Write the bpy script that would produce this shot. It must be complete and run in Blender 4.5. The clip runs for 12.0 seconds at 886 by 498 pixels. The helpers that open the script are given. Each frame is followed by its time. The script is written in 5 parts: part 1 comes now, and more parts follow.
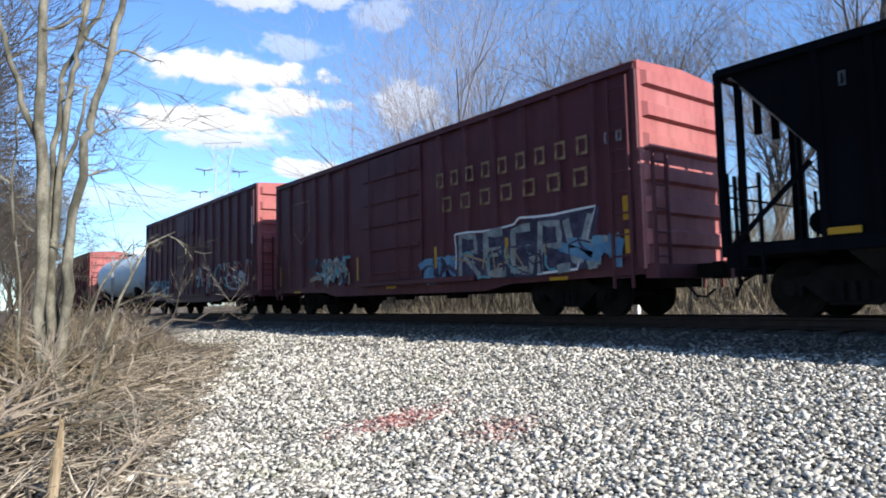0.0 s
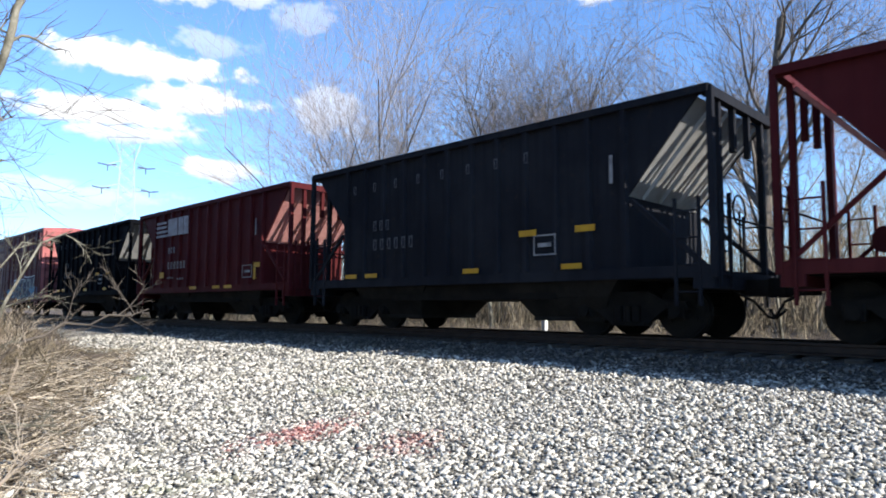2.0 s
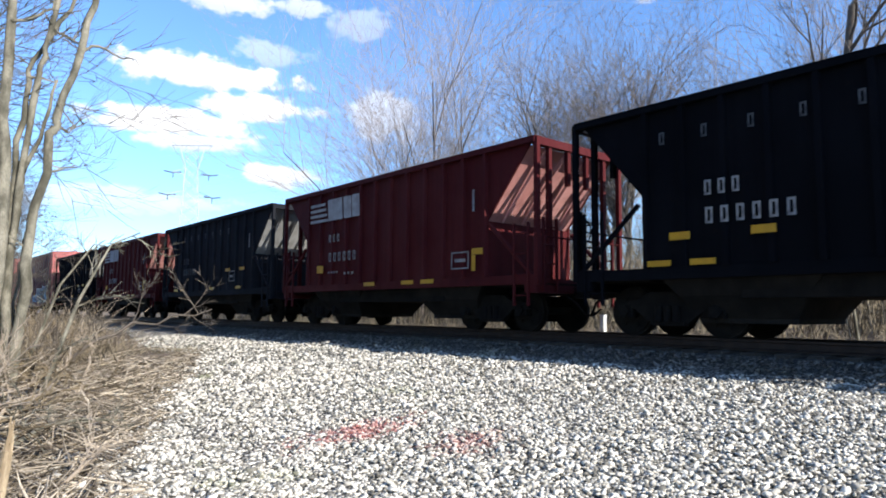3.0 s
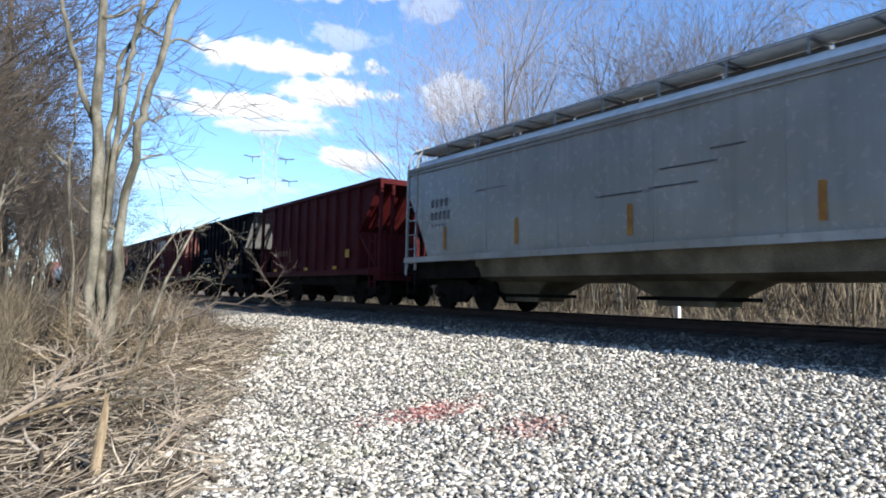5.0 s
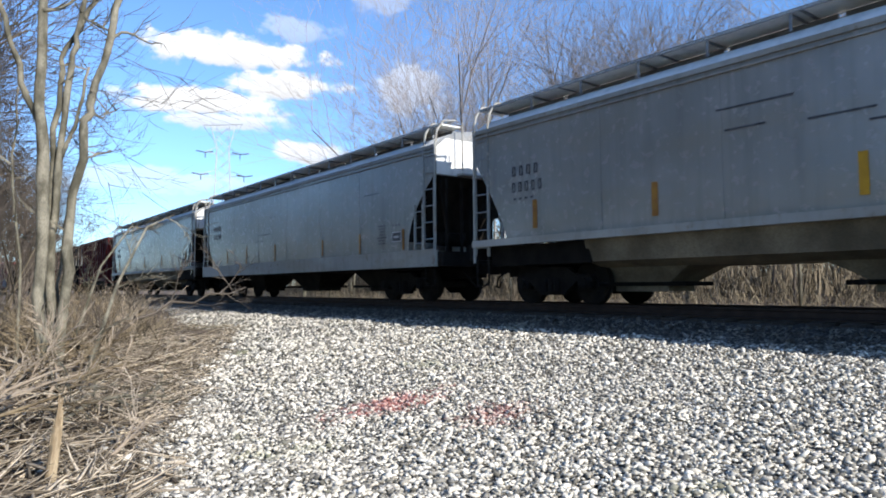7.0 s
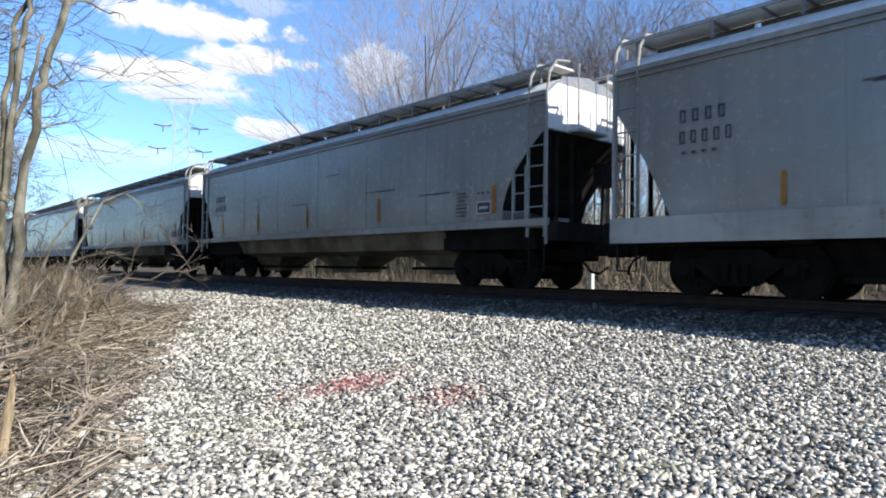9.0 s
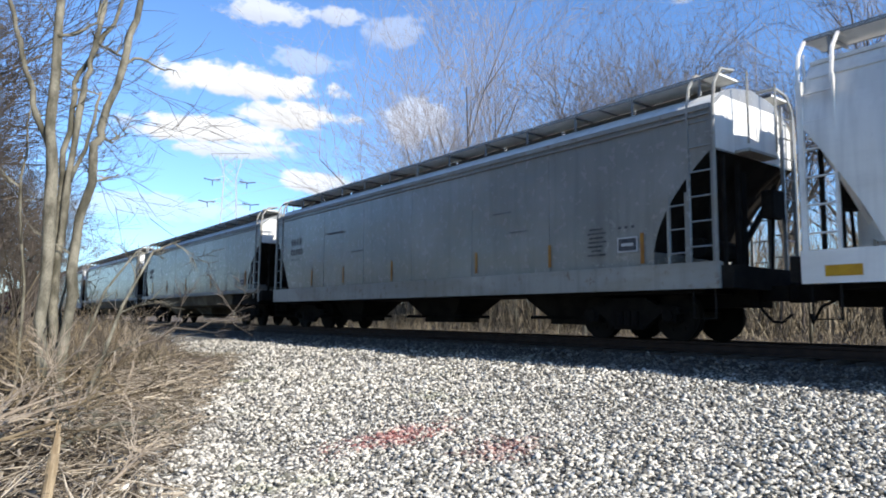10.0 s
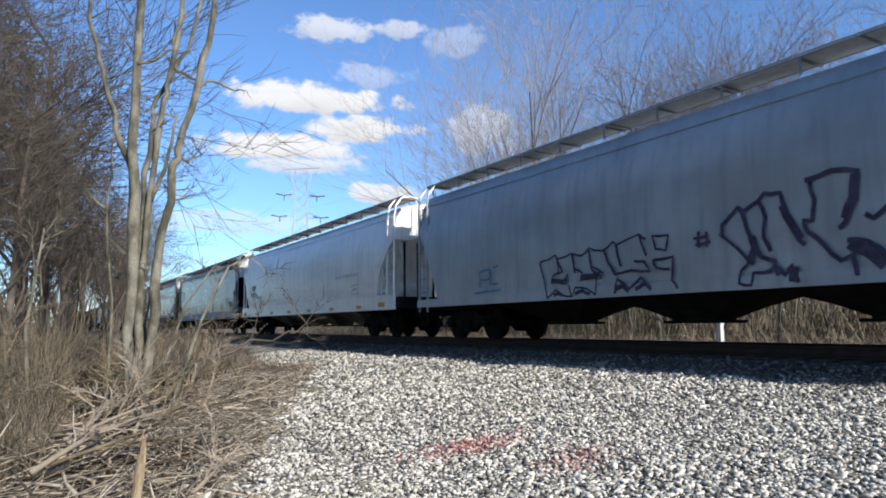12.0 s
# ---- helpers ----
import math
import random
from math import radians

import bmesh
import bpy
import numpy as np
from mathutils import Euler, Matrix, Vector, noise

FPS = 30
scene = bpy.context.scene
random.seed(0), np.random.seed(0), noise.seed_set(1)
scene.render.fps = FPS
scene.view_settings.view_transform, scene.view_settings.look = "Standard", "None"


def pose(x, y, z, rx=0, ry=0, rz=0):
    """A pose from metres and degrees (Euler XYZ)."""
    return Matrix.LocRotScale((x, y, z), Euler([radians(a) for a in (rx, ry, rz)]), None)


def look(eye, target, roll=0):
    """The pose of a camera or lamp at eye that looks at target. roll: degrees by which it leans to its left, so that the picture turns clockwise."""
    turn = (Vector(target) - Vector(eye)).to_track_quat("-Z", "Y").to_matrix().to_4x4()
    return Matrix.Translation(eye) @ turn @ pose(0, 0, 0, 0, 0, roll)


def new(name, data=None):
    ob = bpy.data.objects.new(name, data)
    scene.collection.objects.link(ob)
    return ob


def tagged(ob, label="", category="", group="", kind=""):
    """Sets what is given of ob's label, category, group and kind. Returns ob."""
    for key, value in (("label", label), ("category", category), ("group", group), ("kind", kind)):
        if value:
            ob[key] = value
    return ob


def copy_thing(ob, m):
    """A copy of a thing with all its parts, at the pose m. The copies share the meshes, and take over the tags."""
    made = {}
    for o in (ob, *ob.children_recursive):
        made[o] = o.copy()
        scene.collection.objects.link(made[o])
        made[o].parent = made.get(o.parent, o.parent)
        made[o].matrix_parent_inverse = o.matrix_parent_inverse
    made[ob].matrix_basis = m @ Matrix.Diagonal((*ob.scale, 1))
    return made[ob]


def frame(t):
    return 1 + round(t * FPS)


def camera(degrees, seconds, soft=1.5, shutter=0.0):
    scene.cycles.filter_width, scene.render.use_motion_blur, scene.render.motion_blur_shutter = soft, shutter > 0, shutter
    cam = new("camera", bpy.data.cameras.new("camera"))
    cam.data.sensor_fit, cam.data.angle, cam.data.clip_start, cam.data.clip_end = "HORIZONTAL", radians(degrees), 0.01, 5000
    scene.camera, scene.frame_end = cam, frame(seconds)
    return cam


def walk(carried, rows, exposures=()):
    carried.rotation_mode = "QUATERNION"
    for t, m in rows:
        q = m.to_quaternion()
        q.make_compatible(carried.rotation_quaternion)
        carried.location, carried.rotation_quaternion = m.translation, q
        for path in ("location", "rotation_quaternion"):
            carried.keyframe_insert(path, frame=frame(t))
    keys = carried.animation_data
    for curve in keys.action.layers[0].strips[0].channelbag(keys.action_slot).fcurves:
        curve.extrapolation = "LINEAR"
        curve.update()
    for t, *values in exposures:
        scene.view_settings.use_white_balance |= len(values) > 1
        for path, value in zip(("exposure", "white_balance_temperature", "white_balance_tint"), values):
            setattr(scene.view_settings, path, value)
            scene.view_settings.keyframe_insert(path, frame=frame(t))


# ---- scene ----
EXPOSURES = [(0, 0.80), (1.0, 0.82), (2.0, 1.0), (3.0, 1.04), (5.0, 0.88), (6.5, 0.80), (8.5, 0.74), (9.5, 0.74), (10.5, 0.62), (11.0, 0.47), (12, 0.47)]
SKY = 0.115
SKY_TINT = (0.78, 1.02, 1.32)
CLOUD_WHITE = (5.9, 6.0, 6.25)
STONE_DARK, STONE_LIGHT = (.10, .092, .074), (.71, .665, .57)
cam = camera(67.0, 12.0, soft=1.85, shutter=0.05)
PATH = [
    (0.0, pose(0.000, 0.000, 1.500, 94.40, 1.30, -37.70)),
    (0.5, pose(-0.003, 0.005, 1.496, 94.87, 0.36, -39.26)),
    (1.0, pose(-0.004, 0.019, 1.501, 95.89, -0.43, -44.73)),
    (1.5, pose(-0.026, -0.066, 1.549, 95.01, -1.39, -46.85)),
    (2.0, pose(-0.032, -0.050, 1.537, 95.26, -0.48, -45.16)),
    (2.5, pose(-0.032, -0.049, 1.534, 95.14, -0.28, -43.84)),
    (3.0, pose(0.003, 0.028, 1.487, 95.46, -0.54, -40.47)),
    (3.2, pose(0.006, 0.024, 1.484, 95.62, -0.94, -38.50)),
    (4.8, pose(0.003, -0.064, 1.515, 93.71, -2.83, -33.95)),
    (5.0, pose(0.004, -0.064, 1.516, 93.84, -1.22, -34.38)),
    (5.5, pose(0.003, -0.073, 1.517, 93.33, 0.01, -36.21)),
    (6.0, pose(0.001, -0.068, 1.519, 93.17, 0.16, -36.36)),
    (6.5, pose(-0.000, -0.085, 1.515, 93.64, 0.94, -37.29)),
    (6.7, pose(-0.007, -0.092, 1.516, 93.16, 0.49, -37.74)),
    (8.3, pose(-0.005, -0.068, 1.495, 93.18, 0.34, -37.64)),
    (8.5, pose(-0.066, -0.164, 1.517, 92.38, 0.22, -38.90)),
    (9.0, pose(-0.053, -0.153, 1.517, 91.69, -0.78, -41.06)),
    (9.5, pose(-0.025, -0.074, 1.504, 93.63, -1.51, -39.81)),
    (10.0, pose(0.012, 0.033, 1.497, 95.84, -0.51, -37.47)),
    (10.5, pose(0.037, 0.065, 1.505, 96.72, -1.84, -34.36)),
    (11.0, pose(0.048, 0.089, 1.510, 99.74, -2.69, -32.27)),
    (11.5, pose(0.045, 0.087, 1.502, 97.65, -1.28, -31.12)),
    (12.0, pose(0.043, 0.064, 1.501, 96.49, 0.53, -31.54)),
]
walk(cam, PATH, EXPOSURES)

# ---- light ----
SUN = Vector((1.5, -8.4, 5.2)).normalized()
sun_data = bpy.data.lights.new("sun", "SUN")
sun_data.energy, sun_data.angle, sun_data.color = 5.0, radians(0.5), (1.0, 0.95, 0.87)
new("sun", sun_data).matrix_world = look(SUN * 100, (0, 0, 0))

world = bpy.data.worlds.new("sky")
scene.world = world
world.use_nodes = True


class Nodes:
    """Short hand for node trees."""

    def __init__(self, tree):
        self.tree = tree

    def node(self, kind):
        return self.tree.nodes.new(kind)

    def put(self, socket, value):
        if isinstance(value, bpy.types.NodeSocket):
            self.tree.links.new(value, socket)
        else:
            socket.default_value = value

    def math(self, op, a, b=0.0, clamp=False):
        n = self.node("ShaderNodeMath")
        n.operation, n.use_clamp = op, clamp
        self.put(n.inputs[0], a)
        self.put(n.inputs[1], b)
        return n.outputs[0]

    def vec(self, op, a, b=(0, 0, 0)):
        n = self.node("ShaderNodeVectorMath")
        n.operation = op
        self.put(n.inputs[0], a)
        self.put(n.inputs[1], b)
        return n.outputs["Value"] if op in ("LENGTH", "DOT_PRODUCT") else n.outputs["Vector"]

    def noise(self, vector, scale, detail=4.0, rough=0.55):
        n = self.node("ShaderNodeTexNoise")
        self.put(n.inputs["Vector"], vector)
        n.inputs["Scale"].default_value, n.inputs["Detail"].default_value, n.inputs["Roughness"].default_value = scale, detail, rough
        return n.outputs[0]

    def ramp(self, fac, low, high, a=0.0, b=1.0):
        n = self.node("ShaderNodeMapRange")
        n.interpolation_type = "SMOOTHSTEP"
        for s, v in zip(n.inputs, (fac, low, high, a, b)):
            self.put(s, v)
        return n.outputs[0]

    def mix(self, fac, a, b, blend="MIX"):
        n = self.node("ShaderNodeMix")
        n.data_type, n.blend_type = "RGBA", blend
        for s, v in ((n.inputs[0], fac), (n.inputs[6], a), (n.inputs[7], b)):
            self.put(s, (*v, 1) if isinstance(v, tuple) and len(v) == 3 else v)
        return n.outputs[2]

    def bump(self, height, strength, distance):
        n = self.node("ShaderNodeBump")
        self.put(n.inputs["Height"], height)
        n.inputs["Strength"].default_value, n.inputs["Distance"].default_value = strength, distance
        return n.outputs[0]


# Clouds: azimuth from the track's direction, elevation, half width, half height (degrees), cover
CLOUDS = ((19.8, 18.8, 8.6, 1.35, 1.0), (24.2, 16.5, 5.0, 1.35, 1.0), (17.8, 14.7, 7.4, 1.35, 1.0), (19.5, 13.5, 5.5, .9, .8), (25.5, 20.9, 3.6, 1.2, .38),
          (33.0, 23.6, 3.2, 1.5, .34), (21.6, 24.4, 3.8, 1.3, .75), (28.0, 24.6, 2.4, .9, .6), (35.2, 16.6, 3.6, 2.8, .6), (26.4, 11.2, 3.4, 1.1, .9),
          (58.1, 26.6, 4.0, 2.0, .8), (14.0, 8.5, 9.0, 1.2, .4), (-40, 25, 14, 4, .8), (-100, 30, 20, 5, .8), (150, 40, 18, 6, .7))
W = Nodes(world.node_tree)
sky = W.node("ShaderNodeTexSky")
sky.sky_type, sky.sun_disc, sky.sun_elevation, sky.sun_rotation = "NISHITA", False, math.asin(SUN.z), math.atan2(SUN.x, SUN.y)
sky.air_density, sky.dust_density, sky.ozone_density = 1.0, 0.35, 2.5
ray = W.vec("NORMALIZE", W.node("ShaderNodeTexCoord").outputs["Generated"])
sep = W.node("ShaderNodeSeparateXYZ")
W.put(sep.inputs[0], ray)
azimuth = W.math("MULTIPLY", W.math("ARCTAN2", sep.outputs[0], sep.outputs[1]), 180 / math.pi)
elevation = W.math("MULTIPLY", W.math("ARCSINE", sep.outputs[2]), 180 / math.pi)
flat = W.node("ShaderNodeCombineXYZ")
W.put(flat.inputs[0], azimuth)
W.put(flat.inputs[1], elevation)
puff = W.noise(W.vec("MULTIPLY", flat.outputs[0], (0.62, 1.0, 1)), 0.62, 8.0, 0.60)
wisp = W.noise(W.vec("MULTIPLY", flat.outputs[0], (0.35, 1.0, 1)), 0.5, 5.0, 0.6)
cover, lit = None, None
for az, el, half_w, half_h, dense in CLOUDS:
    off = W.vec("MULTIPLY", W.vec("SUBTRACT", flat.outputs[0], (az, el, 0)), (1 / half_w, 1 / half_h, 0))
    near = W.math("SUBTRACT", W.math("ADD", 1.0, W.math("MULTIPLY", W.math("SUBTRACT", puff, 0.5), 2.1)), W.vec("LENGTH", off))
    one = W.ramp(near, -0.02, 0.42, 0.0, dense)
    rise = W.vec("DOT_PRODUCT", off, (0, 1, 0))
    sunlit = W.ramp(W.math("ADD", rise, W.math("MULTIPLY", W.math("SUBTRACT", wisp, 0.5), 2.6)), -0.9, 0.4, 0.80, 1.0)
    cover = one if cover is None else W.math("MAXIMUM", cover, one)
    lit = W.math("MULTIPLY", one, sunlit) if lit is None else W.math("MAXIMUM", lit, W.math("MULTIPLY", one, sunlit))
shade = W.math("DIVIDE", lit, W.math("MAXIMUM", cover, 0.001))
blue = W.mix(1.0, sky.outputs[0], SKY_TINT, "MULTIPLY")
white = W.mix(shade, (0.0, 0.0, 0.0), CLOUD_WHITE)
back = world.node_tree.nodes["Background"]
W.put(back.inputs[0], W.mix(cover, blue, white))
back.inputs[1].default_value = SKY


# ---- materials ----
def material(name, build, rough=0.8, metal=0.0, spec=0.3):
    """build(N, position) gives colour and, if any, a bump normal."""
    m = bpy.data.materials.new(name)
    m.use_nodes = True
    shader = m.node_tree.nodes["Principled BSDF"]
    n = Nodes(m.node_tree)
    made = build(n, n.node("ShaderNodeTexCoord").outputs["Object"])
    n.put(shader.inputs["Base Color"], made[0])
    if len(made) > 1 and made[1] is not None:
        n.put(shader.inputs["Normal"], made[1])
    n.put(shader.inputs["Roughness"], made[2] if len(made) > 2 else rough)
    shader.inputs["Metallic"].default_value, shader.inputs["Specular IOR Level"].default_value = metal, spec
    return m


def mottled(name, a, b, scale=3.0, fine=40.0, rough=0.85, depth=0.01, metal=0.0, spec=0.3, stretch=(1, 1, 1)):
    def build(n, p):
        p = n.vec("MULTIPLY", p, stretch)
        big, small = n.noise(p, scale), n.noise(p, fine, 3.0)
        col = n.mix(n.ramp(big, .32, .68), a, b)
        col = n.mix(n.ramp(small, .35, .75, 0, .45), col, tuple(c * .55 for c in a))
        return col, n.bump(small, .5, depth)
    return material(name, build, rough, metal, spec)


def car_paint(name, base, worn, rust=(0.13, 0.055, 0.025), rusty=.25, rough=.6, spec=.22, dust=0.0):
    """Weathered paint: fading in patches, dirt washed down in streaks, rust spots, grime near the bottom edge of its own."""
    def build(n, p):
        patch = n.ramp(n.noise(p, .55, 5.0), .35, .7)
        streak = n.ramp(n.noise(n.vec("MULTIPLY", p, (5, 5, .28)), 1.0, 4.0), .42, .75)
        spots = n.ramp(n.noise(p, 5.5, 6.0, .7), .60 - rusty * .12, .72)
        grain = n.noise(p, 60.0, 2.0)
        col = n.mix(patch, base, worn)
        col = n.mix(n.math("MULTIPLY", streak, .5), col, tuple(c * .6 for c in base))
        col = n.mix(n.math("MULTIPLY", spots, rusty * 1.6, True), col, rust)
        if dust:
            film = n.ramp(n.noise(n.vec("MULTIPLY", p, (.6, .22, 1.1)), 1.0, 6.0, .65), .42, .68, 0, dust)
            col = n.mix(film, col, (.21, .185, .14))
            bleach = n.ramp(n.noise(n.vec("MULTIPLY", p, (.6, .35, .5)), 1.0, 4.0), .50, .72, 0, dust)
            col = n.mix(bleach, col, tuple(min(.85, c * 1.35) for c in worn))
        dents = n.math("ADD", n.math("MULTIPLY", n.noise(p, 1.3, 2.0), 3.0), n.math("MULTIPLY", grain, .15))
        return col, n.bump(dents, .25, .02), n.ramp(spots, 0, 1, rough, .9)
    return material(name, build, spec=spec)


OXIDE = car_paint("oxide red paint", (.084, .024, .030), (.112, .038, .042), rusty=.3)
OXIDE_END = car_paint("paler red paint", (.33, .10, .095), (.40, .15, .14), rusty=.2)
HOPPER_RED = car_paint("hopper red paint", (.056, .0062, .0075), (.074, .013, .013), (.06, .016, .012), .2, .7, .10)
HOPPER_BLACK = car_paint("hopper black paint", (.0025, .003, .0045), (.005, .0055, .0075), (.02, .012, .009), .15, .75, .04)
# Paler paints put sunlight into the hoppers' sloping end sheets.
SLOPE_RED_LIT = car_paint("hopper red with sunlight put in", (.40, .18, .165), (.48, .25, .23), rusty=.15)
DUSTY_LIT = car_paint("dusty steel with sunlight put in", (.24, .24, .235), (.34, .335, .325), rusty=.15)
# Paler tint puts sunlight into roof shoulders and upper ends.
ROOF_LIT = car_paint("roof paint with sunlight put in", (.60, .60, .58), (.68, .67, .64), rusty=.1)
# Near black: soot, with the shade underneath put into the colour.
SOOT_SHADE = mottled("sooty underside with shade put in", (.010, .009, .008), (.022, .019, .016), 2, 30, .9, spec=.1)
HOPPER_DUSTY = car_paint("dusty black paint", (.013, .0135, .017), (.022, .0225, .026), (.05, .035, .025), .2, .8, .05)
COVERED_GRAY = car_paint("covered hopper gray", (.20, .20, .19), (.255, .25, .236), rusty=.22, rough=.27, spec=1.0, dust=.45)
COVERED_PALE = car_paint("covered hopper pale gray", (.74, .70, .64), (.80, .765, .70), rusty=.05, rough=.30, spec=.8, dust=.25)
COVERED_BLUE = car_paint("covered hopper blue gray", (.225, .255, .28), (.31, .34, .362), rusty=.06, rough=.32, spec=1.0, dust=.3)
COVERED_SILL = car_paint("sill light paint", (.27, .266, .248), (.34, .332, .305), rusty=.45, dust=.6)
BAY_DIRT = mottled("dusty bay steel", (.080, .066, .044), (.22, .185, .128), .8, 30, .9)
TANK_WHITE = car_paint("tank paint", (.50, .58, .60), (.60, .66, .66), rusty=.1)
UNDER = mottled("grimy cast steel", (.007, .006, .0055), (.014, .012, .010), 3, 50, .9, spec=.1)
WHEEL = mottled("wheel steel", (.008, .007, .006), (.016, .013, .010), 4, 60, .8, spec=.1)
TREAD = mottled("bright tread", (.35, .33, .31), (.45, .43, .41), 4, 60, .3, metal=.9)
RAIL = mottled("rusty rail", (.03, .019, .014), (.05, .03, .021), 5, 60, .7, metal=.3)
TIE = mottled("creosoted wood", (.035, .028, .022), (.07, .055, .042), 4, 30, .95, stretch=(1, 4, 4))
YELLOW = mottled("reflective yellow", (.54, .29, .015), (.42, .21, .012), 4, 60, .5)
RUST_STREAK = mottled("orange rust streak", (.36, .175, .035), (.25, .105, .03), 5, 60, .9)
MARK_WHITE = mottled("stencil white", (.30, .29, .28), (.15, .14, .14), 7, 50, .8)
MARK_TAN = mottled("worn lettering", (.30, .20, .10), (.12, .05, .035), 6, 50, .8)
MARK_BLACK = mottled("stencil black", (.035, .036, .042), (.10, .10, .105), 7, 50, .8)
MARK_PALE = mottled("faded gray stencil", (.42, .41, .40), (.52, .51, .49), 5, 50, .8)
MARK_DIM = mottled("worn stencil gray", (.085, .085, .09), (.03, .03, .032), 5, 50, .8)
LOGO_WHITE = mottled("logo white", (.40, .385, .38), (.28, .25, .245), 4, 50, .8)
SPRAY_WHITE = mottled("spray white", (.30, .315, .295), (.13, .15, .15), 4, 50, .7)
SPRAY_BLUE = mottled("spray blue", (.06, .16, .28), (.14, .28, .38), 3, 50, .7)
SPRAY_TEAL = mottled("spray teal", (.08, .26, .30), (.14, .36, .38), 3, 50, .7)
SPRAY_DARK = mottled("spray black", (.022, .019, .036), (.070, .058, .100), 5, 50, .7)
SPRAY_TAN = mottled("spray tan", (.30, .26, .14), (.36, .20, .14), 3, 50, .7)
TOWER = mottled("weathered tower steel", (.34, .36, .38), (.42, .44, .46), 1, 20, .6)
GALV = mottled("galvanised steel", (.20, .205, .21), (.27, .275, .28), 5, 60, .6, metal=.3)
BARK_PALE = mottled("pale smooth bark", (.062, .057, .040), (.235, .215, .165), 2.6, 34, .9, .016, stretch=(2, 2, .9))
BARK = mottled("gray brown bark", (.105, .085, .070), (.17, .142, .118), 3, 40, .95, .01)
BARK_BROWN = mottled("brown twig bark", (.10, .075, .045), (.22, .17, .105), 2.0, 30, .95)
TWIG = mottled("twig bark", (.30, .265, .25), (.40, .355, .335), 1.0, 20, .95)
TWIG_GRAY = mottled("gray twig bark", (.155, .135, .125), (.22, .195, .18), 1.0, 20, .95)
TWIG_DARK = mottled("dark twig bark", (.075, .062, .05), (.13, .108, .088), 1.0, 20, .95)
TWIG_TAN = mottled("tan twig bark", (.22, .175, .13), (.32, .265, .20), 1.0, 20, .95)
SPLIT = mottled("split raw wood", (.20, .145, .085), (.42, .335, .22), 6, 60, .8, stretch=(3, 3, .4))
SOIL = mottled("leaf litter soil", (.060, .045, .033), (.135, .100, .072), 1.3, 22, 1.0, .04)
SHED_DARK = mottled("dark shed boards", (.035, .033, .032), (.06, .055, .05), 2, 30, .9)
PAINT_WHITE = mottled("white paint", (.70, .70, .68), (.60, .60, .57), 3, 50, .7)


STALK_TONES = ((.045, .034, .024), (.56, .475, .36))


def stalk_build(n, p):
    tone = n.node("ShaderNodeNewGeometry").outputs["Random Per Island"]
    col = n.mix(n.ramp(tone, 0, 1), *STALK_TONES)
    return n.mix(n.ramp(n.noise(p, 30.0), .4, .7, 0, .5), col, (.20, .155, .10)), None


STALK = material("dry stalks", stalk_build, .9)


def scrub_build(n, p):
    tone = n.node("ShaderNodeNewGeometry").outputs["Random Per Island"]
    col = n.mix(n.ramp(tone, 0, 1), (.042, .034, .024), (.29, .238, .165))
    return n.mix(n.ramp(n.noise(p, 2.2, 4.0), .4, .7, 0, .45), col, (.10, .080, .045)), None


SCRUB = material("olive brown scrub", scrub_build, .9)


WALKWAY = car_paint("pale walkway steel", (.68, .675, .64), (.76, .75, .71), rusty=.10)
INSULATOR = mottled("dark insulator glaze", (.05, .055, .06), (.08, .085, .09), 2, 20, .5)


def red_marks(n, col):
    """Two faded splashes of red spray paint on the stones."""
    p = n.node("ShaderNodeNewGeometry").outputs["Position"]
    grain = n.noise(p, 9.0, 4.0, .7)
    out = col
    for (x, y), (sx, sy), strong in (((4.30, 6.50), (.98, .58), .62), ((4.72, 5.15), (.70, .50), .40)):
        d = n.vec("LENGTH", n.vec("MULTIPLY", n.vec("SUBTRACT", p, (x, y, 0)), (1 / sx, 1 / sy, 0)))
        m = n.ramp(n.math("ADD", d, n.math("MULTIPLY", n.math("SUBTRACT", grain, .5), 3.8)), .15, .8, strong, 0)
        out = n.mix(m, out, (.30, .065, .06))
    return out


def darkened(n, col):
    """Darkens the ballast along the rails, putting the train's shade into its colour."""
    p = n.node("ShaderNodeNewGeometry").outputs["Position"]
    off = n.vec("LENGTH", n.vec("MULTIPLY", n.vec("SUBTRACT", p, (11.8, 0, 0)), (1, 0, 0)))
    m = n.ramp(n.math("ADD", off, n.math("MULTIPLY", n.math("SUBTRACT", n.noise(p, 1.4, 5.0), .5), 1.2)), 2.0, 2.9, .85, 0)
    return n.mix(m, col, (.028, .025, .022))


def stone_build(n, p):
    tone = n.node("ShaderNodeNewGeometry").outputs["Random Per Island"]
    pick = n.node("ShaderNodeObjectInfo").outputs["Random"]
    tone = n.math("FRACT", n.math("ADD", tone, pick))
    col = n.mix(n.ramp(tone, .02, .88), STONE_DARK, STONE_LIGHT)
    col = n.mix(n.ramp(tone, .86, .97, 0, .55), col, (.33, .28, .22))
    fine = n.noise(p, 70.0, 4.0)
    col = n.mix(n.ramp(fine, .35, .75, 0, .35), col, (.16, .155, .15))
    w = n.node("ShaderNodeNewGeometry").outputs["Position"]
    moss = n.ramp(n.noise(w, .55, 5.0, .65), .56, .70, 0, .38)
    col = n.mix(moss, col, (.20, .215, .11))
    return red_marks(n, darkened(n, col)), n.bump(fine, .4, .006)


STONE = material("crushed limestone", stone_build, .9)


